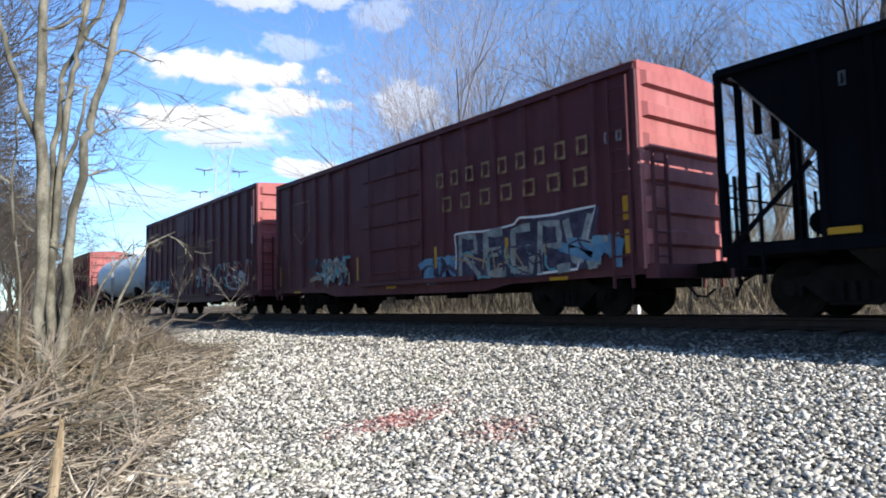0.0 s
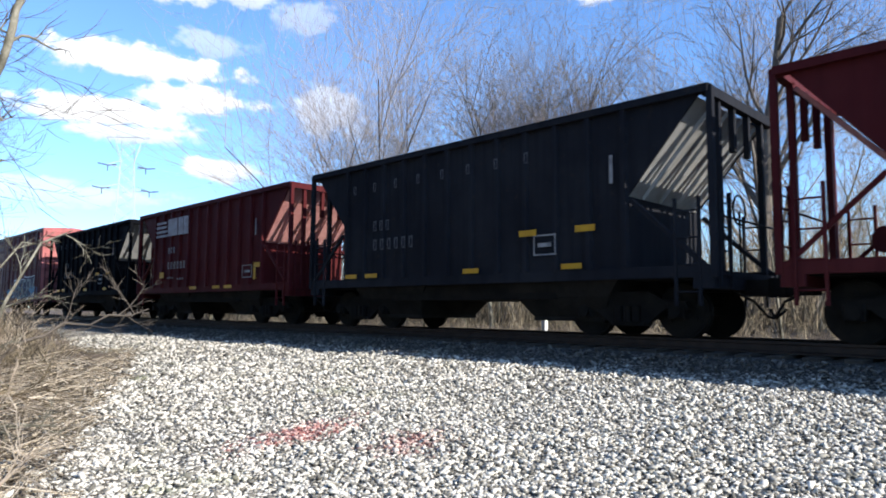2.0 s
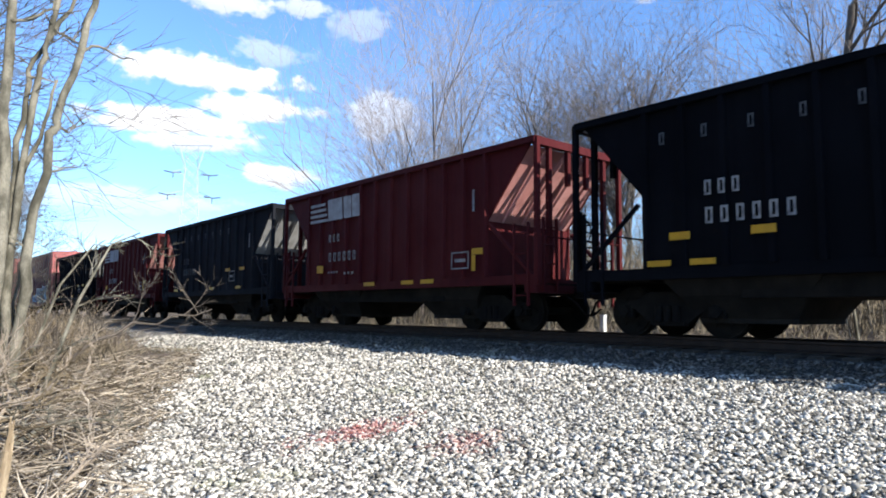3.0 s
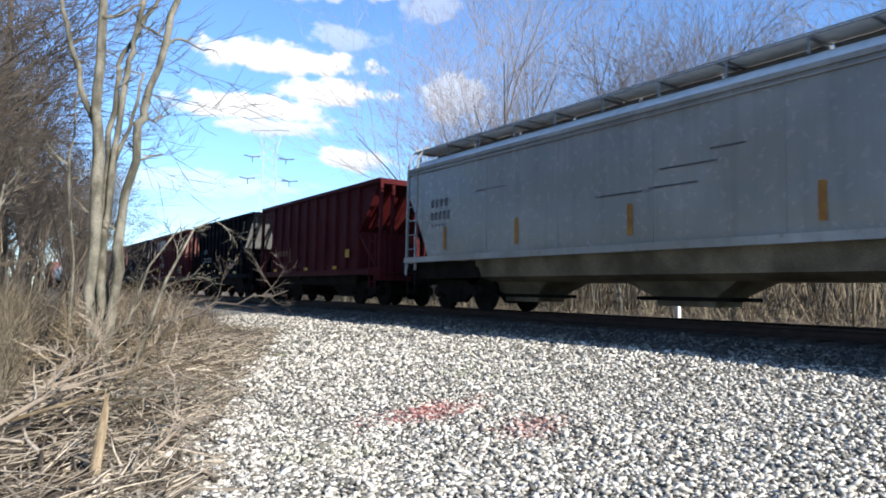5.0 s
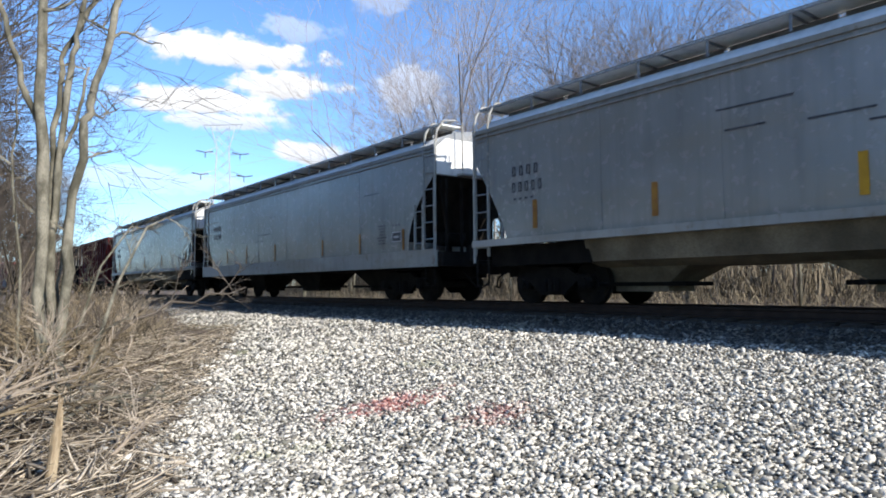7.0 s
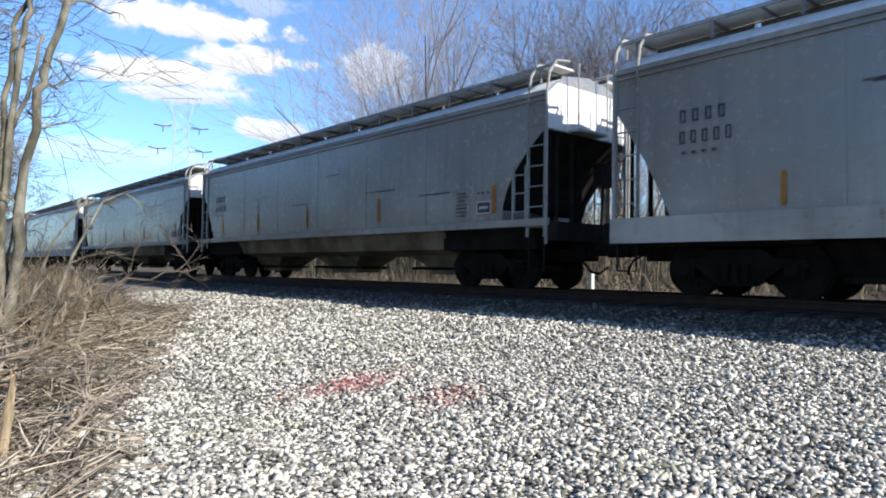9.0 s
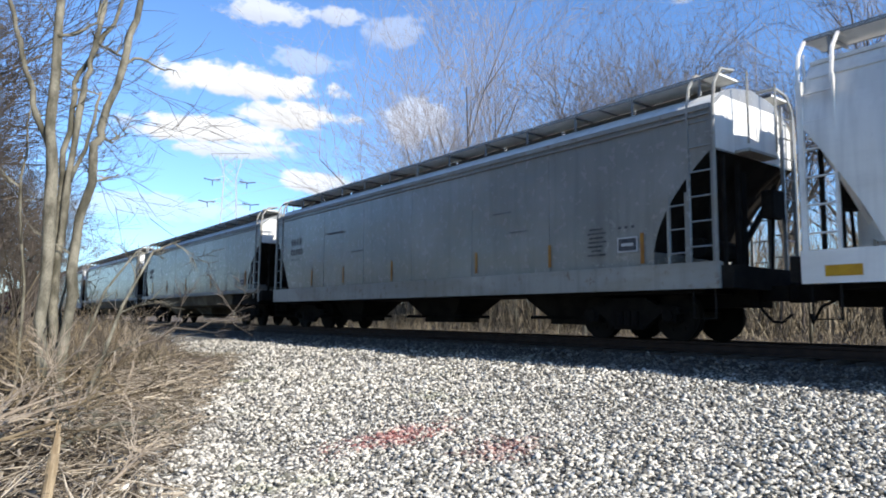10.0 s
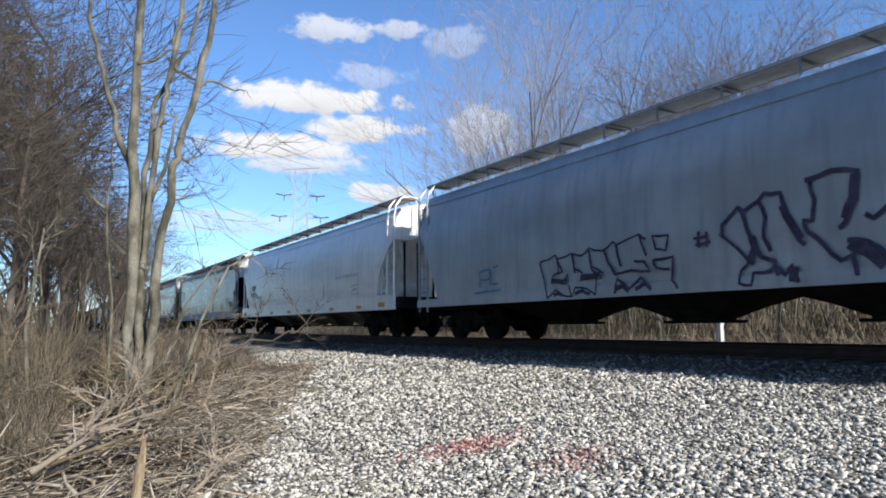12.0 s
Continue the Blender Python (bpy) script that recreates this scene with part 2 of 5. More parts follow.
def gravel_build(n, p):
    cell = n.node("ShaderNodeTexVoronoi")
    n.put(cell.inputs["Vector"], p)
    cell.inputs["Scale"].default_value = 24.0
    cell.inputs["Randomness"].default_value = 1.0
    parts = n.node("ShaderNodeSeparateColor")
    n.put(parts.inputs[0], cell.outputs["Color"])
    col = n.mix(n.ramp(parts.outputs[0], 0, 1), STONE_DARK, STONE_LIGHT)
    col = n.mix(n.ramp(cell.outputs["Distance"], .32, .62), col, (.042, .039, .034))
    col = n.mix(n.ramp(n.noise(p, .6, 5.0), .52, .72, 0, .35), col, (.17, .15, .11))
    moss = n.ramp(n.noise(p, .35, 6.0, .7), .60, .72, 0, .3)
    return red_marks(n, darkened(n, n.mix(moss, col, (.16, .19, .08)))), n.bump(cell.outputs["Distance"], 1.0, -.05)


GRAVEL = material("gravel bed", gravel_build, .95)


# ---- mesh helpers ----
class Shape:
    """Collects boxes, tubes and plates for one mesh."""

    def __init__(self):
        self.v, self.f = [], []

    def add(self, verts, faces):
        k = len(self.v)
        self.v.extend(verts)
        self.f.extend([tuple(i + k for i in f) for f in faces])
        return self

    def box(self, x0, x1, y0, y1, z0, z1, bevel=0.0):
        b = min(bevel, (x1 - x0) / 3, (y1 - y0) / 3, (z1 - z0) / 3)
        if b <= 0:
            v = [(x, y, z) for x in (x0, x1) for y in (y0, y1) for z in (z0, z1)]
            return self.add(v, [(0, 1, 3, 2), (4, 6, 7, 5), (0, 4, 5, 1), (2, 3, 7, 6), (0, 2, 6, 4), (1, 5, 7, 3)])
        ring = [(x0 + b, y0), (x1 - b, y0), (x1, y0 + b), (x1, y1 - b), (x1 - b, y1), (x0 + b, y1), (x0, y1 - b), (x0, y0 + b)]
        v = [(x, y, z) for z in (z0, z1) for x, y in ring]
        return self.add(v, [tuple(range(7, -1, -1)), tuple(range(8, 16))] + [(i, (i + 1) % 8, 8 + (i + 1) % 8, 8 + i) for i in range(8)])

    def prism(self, outline, x0, x1):
        """An outline in (y, z) drawn out along x."""
        n = len(outline)
        v = [(x, y, z) for x in (x0, x1) for y, z in outline]
        return self.add(v, [tuple(range(n)), tuple(range(2 * n - 1, n - 1, -1))] + [(i, n + i, n + (i + 1) % n, (i + 1) % n) for i in range(n)])

    def loft(self, sections, closed=True, cap=True):
        n = len(sections[0])
        v = [p for s in sections for p in s]
        f = [(a * n + i, a * n + (i + 1) % n, (a + 1) * n + (i + 1) % n, (a + 1) * n + i)
             for a in range(len(sections) - 1) for i in range(n if closed else n - 1)]
        if cap:
            f += [tuple(range(n - 1, -1, -1)), tuple((len(sections) - 1) * n + i for i in range(n))]
        return self.add(v, f)

    def tube(self, points, radii, sides=6, cap=True):
        pts = [Vector(p) for p in points]
        rad = radii if isinstance(radii, (list, tuple)) else [radii] * len(pts)
        rings = []
        side = None
        for i, p in enumerate(pts):
            d = (pts[min(i + 1, len(pts) - 1)] - pts[max(i - 1, 0)]).normalized()
            side = d.orthogonal().normalized() if side is None else (side - d * side.dot(d)).normalized()
            up = d.cross(side)
            rings.append([tuple(p + rad[i] * (math.cos(a) * side + math.sin(a) * up)) for a in [math.tau * k / sides for k in range(sides)]])
        return self.loft(rings, True, cap)

    def disc(self, x0, x1, y, z, r, sides=24):
        return self.tube([(x0, y, z), (x1, y, z)], r, sides)

    def ribbon(self, pts, width, x):
        """A flat painted stroke through (y, z) points on a car side at x."""
        closed = pts[0] == pts[-1]
        run = [Vector(p) for p in (pts[:-1] if closed else pts)]
        count = len(run)
        verts = []
        for k, p in enumerate(run):
            before = run[k - 1] if closed or k else p
            after = run[(k + 1) % count] if closed or k < count - 1 else p
            d = after - before
            n = Vector((-d.y, d.x)).normalized() * width / 2
            verts += [(x, p.x + n.x, p.y + n.y), (x, p.x - n.x, p.y - n.y)]
        self.add(verts, [(2 * k, 2 * k + 1, 2 * ((k + 1) % count) + 1, 2 * ((k + 1) % count)) for k in range(count if closed else count - 1)])
        return self

    def mesh(self, name, mat, smooth=False):
        me = bpy.data.meshes.new(name)
        me.from_pydata(self.v, [], self.f)
        me.materials.append(mat)
        bm = bmesh.new()
        bm.from_mesh(me)
        bmesh.ops.recalc_face_normals(bm, faces=bm.faces)
        bm.to_mesh(me)
        bm.free()
        if smooth:
            me.shade_smooth()
        return me


def part(name, shape, mat, parent=None, label="", smooth=False, at=None):
    me = shape if isinstance(shape, bpy.types.Mesh) else shape.mesh(name, mat, smooth)
    ob = new(name, me)
    ob.parent = parent
    if at is not None:
        ob.matrix_basis = at
    return tagged(ob, label)


def thing(name, m, label, category, group="", kind=""):
    ob = new(name)
    ob.empty_display_size = .3
    ob.matrix_basis = m
    return tagged(ob, label, category, group, kind)


# ---- ground ----
TRACK, RAIL_TOP = 11.8, 1.10


def height(x, y=0.0):
    base = float(np.interp(x, (-60, -4, 3, 9.4, 10.05, 13.55, 14.6, 17, 24, 60), (.35, .12, 0, .64, .86, .86, .55, .72, .95, 1.2)))
    if x < 9.4:
        base += .05 * noise.noise((x * .35, y * .35, 0)) + .02 * noise.noise((x * 1.3, y * 1.3, 5))
    elif x > 14.6:
        base += .10 * noise.noise((x * .2, y * .2, 3))
    return base


def edge(y):
    """Where the gravel ends and the brush begins."""
    return float(np.interp(y, (-5, 4, 6, 8.2, 11.8, 16.6, 31, 60), (-1.2, .5, 1.15, 1.95, 3.6, 5.6, 8.4, 9.3))) + .30 * noise.noise((y * .8, 2, 0)) + .14 * noise.noise((y * 2.6, 7, 0)) + .8 * math.exp(-((y - 18.3) / 1.3) ** 2)


def sheet(name, xs, ys, z, mat):
    v = [(x, y, z(x, y)) for y in ys for x in xs]
    n = len(xs)
    f = [(j * n + i, j * n + i + 1, (j + 1) * n + i + 1, (j + 1) * n + i) for j in range(len(ys) - 1) for i in range(n - 1)]
    me = bpy.data.meshes.new(name)
    me.from_pydata(v, [], f)
    me.materials.append(mat)
    me.shade_smooth()
    return new(name, me)


far_steps = [-900, -400, -150, -60, -30, -15]
xs = far_steps + [-8 + .5 * i for i in range(84)] + [36, 42, 50, 60, 90, 150, 400, 900]
ys = far_steps + [-8 + .6 * i for i in range(100)] + [55, 65, 80, 110, 160, 260, 500, 1200]
ground = tagged(sheet("ground", xs, ys, lambda x, y: height(x, y) - (.09 if edge(y) < x < 14.4 else 0), SOIL),
                "brown leaf litter and dry earth", "ground", kind="structure")
ribs = [i / 28 for i in range(29)]
rows_y = [-120, -60, -30, -15] + [-8 + .4 * i for i in range(150)] + [56, 62, 70, 85, 110, 160, 280, 420]
verts, faces = [], []
for y in rows_y:
    e = edge(y)
    for k in ribs:
        x = e + (14.5 - e) * k
        drop = .06 if k in (0.0, 1.0) else 0
        verts.append((x, y, height(x, y) - drop + .022 * noise.noise((x * 3, y * 3, 9))))
for j in range(len(rows_y) - 1):
    for i in range(28):
        faces.append((j * 29 + i, j * 29 + i + 1, (j + 1) * 29 + i + 1, (j + 1) * 29 + i))
me = bpy.data.meshes.new("gravel_bed")
me.from_pydata(verts, [], faces)
me.materials.append(GRAVEL)
me.shade_smooth()
gravel = tagged(new("gravel_bed", me), "pale gray crushed limestone beside the track", "gravel", kind="structure")

# ---- stones ----
PHI = (1 + 5 ** .5) / 2
ICO_V = np.array([(-1, PHI, 0), (1, PHI, 0), (-1, -PHI, 0), (1, -PHI, 0), (0, -1, PHI), (0, 1, PHI), (0, -1, -PHI), (0, 1, -PHI),
                  (PHI, 0, -1), (PHI, 0, 1), (-PHI, 0, -1), (-PHI, 0, 1)]) / 1.9
ICO_F = np.array([(0, 11, 5), (0, 5, 1), (0, 1, 7), (0, 7, 10), (0, 10, 11), (1, 5, 9), (5, 11, 4), (11, 10, 2), (10, 7, 6), (7, 1, 8),
                  (3, 9, 4), (3, 4, 2), (3, 2, 6), (3, 6, 8), (3, 8, 9), (4, 9, 5), (2, 4, 11), (6, 2, 10), (8, 6, 7), (9, 8, 1)])


def triangles(name, v, f, mat):
    me = bpy.data.meshes.new(name)
    me.vertices.add(len(v))
    me.vertices.foreach_set("co", np.asarray(v, np.float32).ravel())
    me.loops.add(f.size)
    me.loops.foreach_set("vertex_index", np.asarray(f, np.int32).ravel())
    me.polygons.add(len(f))
    me.polygons.foreach_set("loop_start", np.arange(0, f.size, f.shape[1], dtype=np.int32))
    me.polygons.foreach_set("loop_total", np.full(len(f), f.shape[1], np.int32))
    me.materials.append(mat)
    me.update(calc_edges=True)
    return me


rng = np.random.default_rng(7)


def scatter(count, x0, x1, y0, y1, near):
    """Stone places, thinning out with the distance from the walkway's corner."""
    x, y = rng.uniform(x0, x1, count * 3), rng.uniform(y0, y1, count * 3)
    keep = rng.uniform(0, 1, count * 3) < np.clip(near / np.hypot(x, y), .06, 1) ** 1.6
    ok = np.array([a > edge(b) - .35 * rng.random() ** 2 for a, b in zip(x[keep], y[keep])])
    return x[keep][ok][:count], y[keep][ok][:count]


sx, sy = scatter(84000, .3, 10.1, -2.5, 26, 5.6)
n = len(sx)
size = rng.uniform(.011, .029, n) * np.where(rng.random(n) < .06, 1.5, 1.0) * np.clip(np.hypot(sx, sy) / 9, 1, 1.35)
v = ICO_V[None] * rng.uniform(.52, 1.32, (n, 12, 1)) * np.stack([rng.uniform(.95, 1.8, n), rng.uniform(.65, 1.05, n), rng.uniform(.40, .75, n)], 1)[:, None] * size[:, None, None]
spin, tip = rng.uniform(0, math.tau, n), rng.uniform(-.7, .7, n)
ca, sa, cb, sb = np.cos(spin)[:, None], np.sin(spin)[:, None], np.cos(tip)[:, None], np.sin(tip)[:, None]
X, Y, Z = v[..., 0], v[..., 1], v[..., 2]
X, Z = X * cb + Z * sb, Z * cb - X * sb
X, Y = X * ca - Y * sa, X * sa + Y * ca
ground_z = np.array([height(a, b) for a, b in zip(sx, sy)])
place = np.stack([X + sx[:, None], Y + sy[:, None], Z + (ground_z + size * rng.uniform(.1, .7, n))[:, None]], 2)
order = np.argsort(np.hypot(sx - 3.2, sy - 4.2))
loose, rest = order[:300], order[300:]
tris = (ICO_F[None] + 12 * np.arange(len(rest))[:, None, None]).reshape(-1, 3)
tagged(part("gravel_stones", triangles("gravel_stones", place[rest].reshape(-1, 3), tris, STONE), None, gravel), "loose pale gray crushed stones", kind="stuff")
pebbles = [triangles("stone", v[i] / size[i], ICO_F, STONE) for i in loose[:14]]
for k, i in enumerate(loose):
    ob = part("stone", pebbles[k % 14], None, gravel)
    ob.matrix_basis = Matrix.LocRotScale((sx[i], sy[i], ground_z[i] + size[i] * .4), Euler((tip[i], 0, spin[i])), (size[i],) * 3)

# ---- track ----
track = tagged(thing("railway_track", pose(TRACK, 0, 0), "rusty steel rails on dark timber ties", "railway track", kind="structure"))
profile = [(-.07, 0), (.07, 0), (.07, .02), (.012, .045), (.012, .13), (.036, .145), (.036, .18), (-.036, .18), (-.036, .145), (-.012, .13), (-.012, .045), (-.07, .02)]
for side in (-.7525, .7525):
    rail = Shape().loft([[(side + a, y, RAIL_TOP - .18 + b) for a, b in profile] for y in (-260, 0, 60, 420)])
    part("rail", rail, RAIL, track, "rust-brown steel rail")
tie = Shape().box(-1.3, 1.3, -.115, .115, -.18, 0, .012).mesh("tie", TIE)
plate = Shape().box(-.09, .09, -.17, .17, 0, .02)
for i in range(150):
    y = -14 + .5 * i
    part("tie", tie, None, track, at=pose(random.uniform(-.03, .03), y + random.uniform(-.03, .03), RAIL_TOP - .19, 0, 0, random.uniform(-1, 1)))


# ---- freight cars: built round their centre on the rail top, length along y ----
def truck_meshes():
    m = {}
    s = Shape()
    for r0, r1, xa, xb in ((.457, .457, -.80, -.67), (.485, .485, -.705, -.675)):
        s.disc(xa, xb, 0, 0, r0, 32).disc(-xb, -xa, 0, 0, r0, 32)
    s.disc(-.86, .86, 0, 0, .085, 12)
    for side in (-1, 1):
        s.disc(side * .80 - .02, side * .80 + .02, 0, 0, .40, 28).disc(side * .84 - .03, side * .84 + .03, 0, 0, .15, 16)
        for k in range(6):
            a = math.tau * k / 6
            s.box(side * .83 - .012, side * .83 + .012, .27 * math.cos(a) - .03, .27 * math.cos(a) + .03, .27 * math.sin(a) - .03, .27 * math.sin(a) + .03)
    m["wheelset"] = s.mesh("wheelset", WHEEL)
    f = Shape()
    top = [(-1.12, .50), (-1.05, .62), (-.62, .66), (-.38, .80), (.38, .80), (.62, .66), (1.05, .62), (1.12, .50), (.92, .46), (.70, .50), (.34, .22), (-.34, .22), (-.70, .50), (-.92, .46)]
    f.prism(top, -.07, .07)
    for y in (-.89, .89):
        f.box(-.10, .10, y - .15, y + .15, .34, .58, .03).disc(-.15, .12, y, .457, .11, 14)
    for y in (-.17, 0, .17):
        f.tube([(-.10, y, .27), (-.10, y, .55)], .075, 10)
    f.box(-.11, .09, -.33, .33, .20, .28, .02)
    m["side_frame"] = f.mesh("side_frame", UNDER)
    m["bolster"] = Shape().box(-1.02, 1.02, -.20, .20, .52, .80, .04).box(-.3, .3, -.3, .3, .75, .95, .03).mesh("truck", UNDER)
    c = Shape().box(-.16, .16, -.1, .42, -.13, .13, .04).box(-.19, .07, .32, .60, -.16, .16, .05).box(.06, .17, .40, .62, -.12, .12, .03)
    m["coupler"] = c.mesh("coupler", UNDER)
    return m


TM = truck_meshes()
WHEELS = []


def running_gear(car, truck_y, half, pitch):
    for end in (-1, 1):
        t = part("truck", TM["bolster"], None, car, "dark grimy cast steel truck", at=pose(0, end * truck_y, 0))
        for side in (-1, 1):
            part("side_frame", TM["side_frame"], None, t, at=pose(side * .98, 0, 0, 0, 0, 0 if side < 0 else 180))
            WHEELS.append(part("wheelset", TM["wheelset"], None, t, "worn steel wheels on an axle", at=pose(0, side * .89, .457)))
        part("coupler", TM["coupler"], None, car, "dark steel knuckle coupler", at=pose(0, end * (pitch / 2 - .55), .86, 0, 0, 0 if end > 0 else 180))
        hose = Shape().tube([(-.45, end * (half - .1), .8), (-.5, end * (half + .25), .62), (-.42, end * (half + .42), .38), (-.25, end * (half + .5), .36), (-.1, end * (half + .6), .5)], .025, 6)
        part("air_hose", hose, UNDER, car, "black rubber air hose")


def ladder(car, x, y, z0, z1, width, mat, along="y", rungs=0):
    s = Shape()
    count = rungs or max(2, int((z1 - z0) / .38))
    for o in (-width / 2, width / 2):
        if along == "y":
            s.box(x - .03, x + .03, y + o - .022, y + o + .022, z0, z1)
        else:
            s.box(x + o - .022, x + o + .022, y - .03, y + .03, z0, z1)
    for k in range(count):
        z = z0 + (z1 - z0) * (k + .5) / count
        if along == "y":
            s.tube([(x, y - width / 2, z), (x, y + width / 2, z)], .016, 5)
        else:
            s.tube([(x - width / 2, y, z), (x + width / 2, y, z)], .016, 5)
    return part("ladder", s, mat, car, "steel ladder")


def bars(car, x, y0, y1, z, tall, count, mat, label, name="letter_bar"):
    """A line of marks, one plain block for each sign; the larger ones hollow."""
    step = (y1 - y0) / count
    w, h = abs(step) * .25, tall / 2
    s = Shape()
    if tall > .15:
        t = min(.06, h * .42, w * .62)
        s.box(-.0015, .0015, -w, -w + t, -h, h).box(-.0015, .0015, w - t, w, -h, h)
        s.box(-.0015, .0015, -w + t, w - t, h - t, h).box(-.0015, .0015, -w + t, w - t, -h, -h + t)
    else:
        s.box(-.0015, .0015, -w, w, -h, h)
    me = s.mesh(name, mat)
    for k in range(count):
        part(name, me, None, car, label, at=pose(x - .0015, y0 + step * (k + .5), z))


def frame_mark(car, x, y, z, w, h, mat):
    s = Shape()
    d = .03
    for a, b, c, e in ((y - w, y + w, z + h - d, z + h), (y - w, y + w, z - h, z - h + d), (y - w, y - w + d, z - h + d, z + h - d), (y + w - d, y + w, z - h + d, z + h - d),
                       (y - w * .6, y + w * .6, z - h * .2, z + h * .2)):
        s.box(min(x, x * 1.002), max(x, x * 1.002), a, b, c, e)
    part("stencil_box", s, mat, car, "small stencilled box of data")


def stripes(car, x, ys, z, wide, tall, mat=YELLOW, label="yellow reflective stripe"):
    for y in ys:
        part("stripe", Shape().box(min(x, x * 1.004), max(x, x * 1.004), y - wide / 2, y + wide / 2, z - tall / 2, z + tall / 2), mat, car, label)


def scrawl(car, x, y0, y1, z0, z1, runs, wide, mat, label, name="graffiti"):
    """Loose sprayed lines; each run is written as points in tenths of the piece's width and height."""
    r = random.Random(len(runs))
    for k, run in enumerate(runs):
        spots = [p.split(",") for p in run.split()]
        pts = [(y0 + (y1 - y0) * float(u) / 10, z0 + (z1 - z0) * float(v) / 10) for u, v in spots]
        soft = [pts[0]]
        for p, q in zip(pts, pts[1:]):
            soft.append((p[0] * .5 + q[0] * .5 + r.uniform(-.02, .02), p[1] * .5 + q[1] * .5 + r.uniform(-.02, .02)))
            soft.append(q)
        part(name, Shape().ribbon(soft, wide * r.uniform(.75, 1.3), x - .0006 * (k % 5)), mat, car, label)


def tangle(car, x, y0, y1, z0, z1, count, mats, seed, wide=.06, label="crowded many-coloured sprayed line"):
    """Overlapping sprayed curls and bars in several colours."""
    r = random.Random(seed)
    for k in range(count):
        y, z = r.uniform(y0, y1), z0 + (z1 - z0) * r.random() ** 1.1
        a, size = r.choice((1.57, 1.57, 1.2, 0, .4)) + r.gauss(0, .2), r.uniform(.12, .34)
        turn = r.choice((-.9, 0, 0, .9))
        pts = [(y, z)]
        for _ in range(3):
            p, q = pts[-1]
            pts.append((p + size * math.cos(a), min(z1 + .05, max(z0, q + size * math.sin(a)))))
            a += turn
        part("graffiti", Shape().ribbon(pts, wide * r.uniform(.6, 1.6), x - .0008 * (k % 6)), mats[k % len(mats)], car, label)


def boxcar(y0, half, top, paint, end_paint, label, door=(-.7, 2.0), pitch=0.0):
    car = thing("boxcar", pose(TRACK, y0, RAIL_TOP), label, "boxcar", "freight cars of the train")
    w, z0 = 1.40, .95
    part("body", Shape().box(-w, w, -half, half, z0, top - .06), paint, car)
    for s in (-1, 1):
        sill = Shape().prism([(-half, .98), (-half, .80), (-half * .55, .74), (-half * .45, .60), (half * .45, .60), (half * .55, .74), (half, .80), (half, .98)], s * 1.36 - .05, s * 1.36 + .05)
        part("side_sill", sill, paint, car)
        part("top_chord", Shape().box(s * 1.44 - .06, s * 1.44 + .06, -half, half, top - .16, top - .02, .02), paint, car)
        count = 17
        for k in range(count):
            y = -half + .04 + (2 * half - .08) * k / (count - 1)
            if door[0] - .2 < y < door[1] + .2:
                continue
            rib = Shape().loft([[(s * w, y - .085, z), (s * (w + .09), y - .05, z), (s * (w + .09), y + .05, z), (s * w, y + .085, z)] for z in (z0 - .02, top - .17)])
            part("side_post", rib, paint, car)
        d = Shape().box(min(s * w, s * (w + .075)), max(s * w, s * (w + .075)), door[0], door[1], z0 + .05, top - .22, .02)
        dr = part("sliding_door", d, paint, car, "ribbed steel sliding door")
        for k in range(5):
            z = z0 + .3 + k * .68
            part("door_rib", Shape().box(min(s * (w + .07), s * (w + .13)), max(s * (w + .07), s * (w + .13)), door[0] + .06, door[1] - .06, z - .05, z + .05, .015), paint, dr)
        for y in (door[0] + .45, door[0] + 1.05, door[1] - .5):
            part("lock_rod", Shape().tube([(s * (w + .15), y, z0 + .02), (s * (w + .15), y, top - .3)], .026, 6), paint, dr)
        part("door_rail", Shape().box(min(s * w, s * (w + .16)), max(s * w, s * (w + .16)), door[0] - 2.2, door[1] + .3, z0 - .09, z0 + .03, .02), paint, car)
        for end in (-1, 1):
            ladder(car, s * (w + .13), end * (half - .38), .55, top - .25 if end < 0 else 2.2, .42, paint)
    roof = Shape().loft([[(-1.52, y, top - .04), (-1.40, y, top), (0, y, top + .09), (1.40, y, top), (1.52, y, top - .04)] for y in (-half - .03, half + .03)])
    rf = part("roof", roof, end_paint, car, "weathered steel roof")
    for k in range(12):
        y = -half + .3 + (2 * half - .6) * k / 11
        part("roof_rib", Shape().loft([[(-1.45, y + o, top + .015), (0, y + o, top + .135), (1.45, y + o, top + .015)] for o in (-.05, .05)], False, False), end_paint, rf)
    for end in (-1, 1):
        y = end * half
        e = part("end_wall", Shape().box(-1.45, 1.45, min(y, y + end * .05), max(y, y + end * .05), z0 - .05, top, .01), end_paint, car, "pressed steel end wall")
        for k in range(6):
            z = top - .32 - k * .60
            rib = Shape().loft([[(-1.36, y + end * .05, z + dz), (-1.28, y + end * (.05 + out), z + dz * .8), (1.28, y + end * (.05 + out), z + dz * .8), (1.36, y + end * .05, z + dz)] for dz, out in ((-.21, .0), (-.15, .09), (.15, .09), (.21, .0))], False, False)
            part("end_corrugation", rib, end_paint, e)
        part("end_sill", Shape().box(-1.4, 1.4, min(y, y + end * .28), max(y, y + end * .28), .72, .98, .02), paint, car)
        ladder(car, -1.1, y + end * .2, .9, 3.1, .42, paint, "x")
    part("center_sill", Shape().box(-.28, .28, -half - .1, half + .1, .55, .92), UNDER, car)
    for y in (-1.8, .6, 2.1):
        part("brake_rigging", Shape().tube([(-.9, y - .8, .62), (-.9, y + .9, .58)], .05, 6).box(-1.0, -.6, y - .25, y + .25, .45, .8, .05), UNDER, car)
    running_gear(car, half - 2.15, half, pitch)
    return car


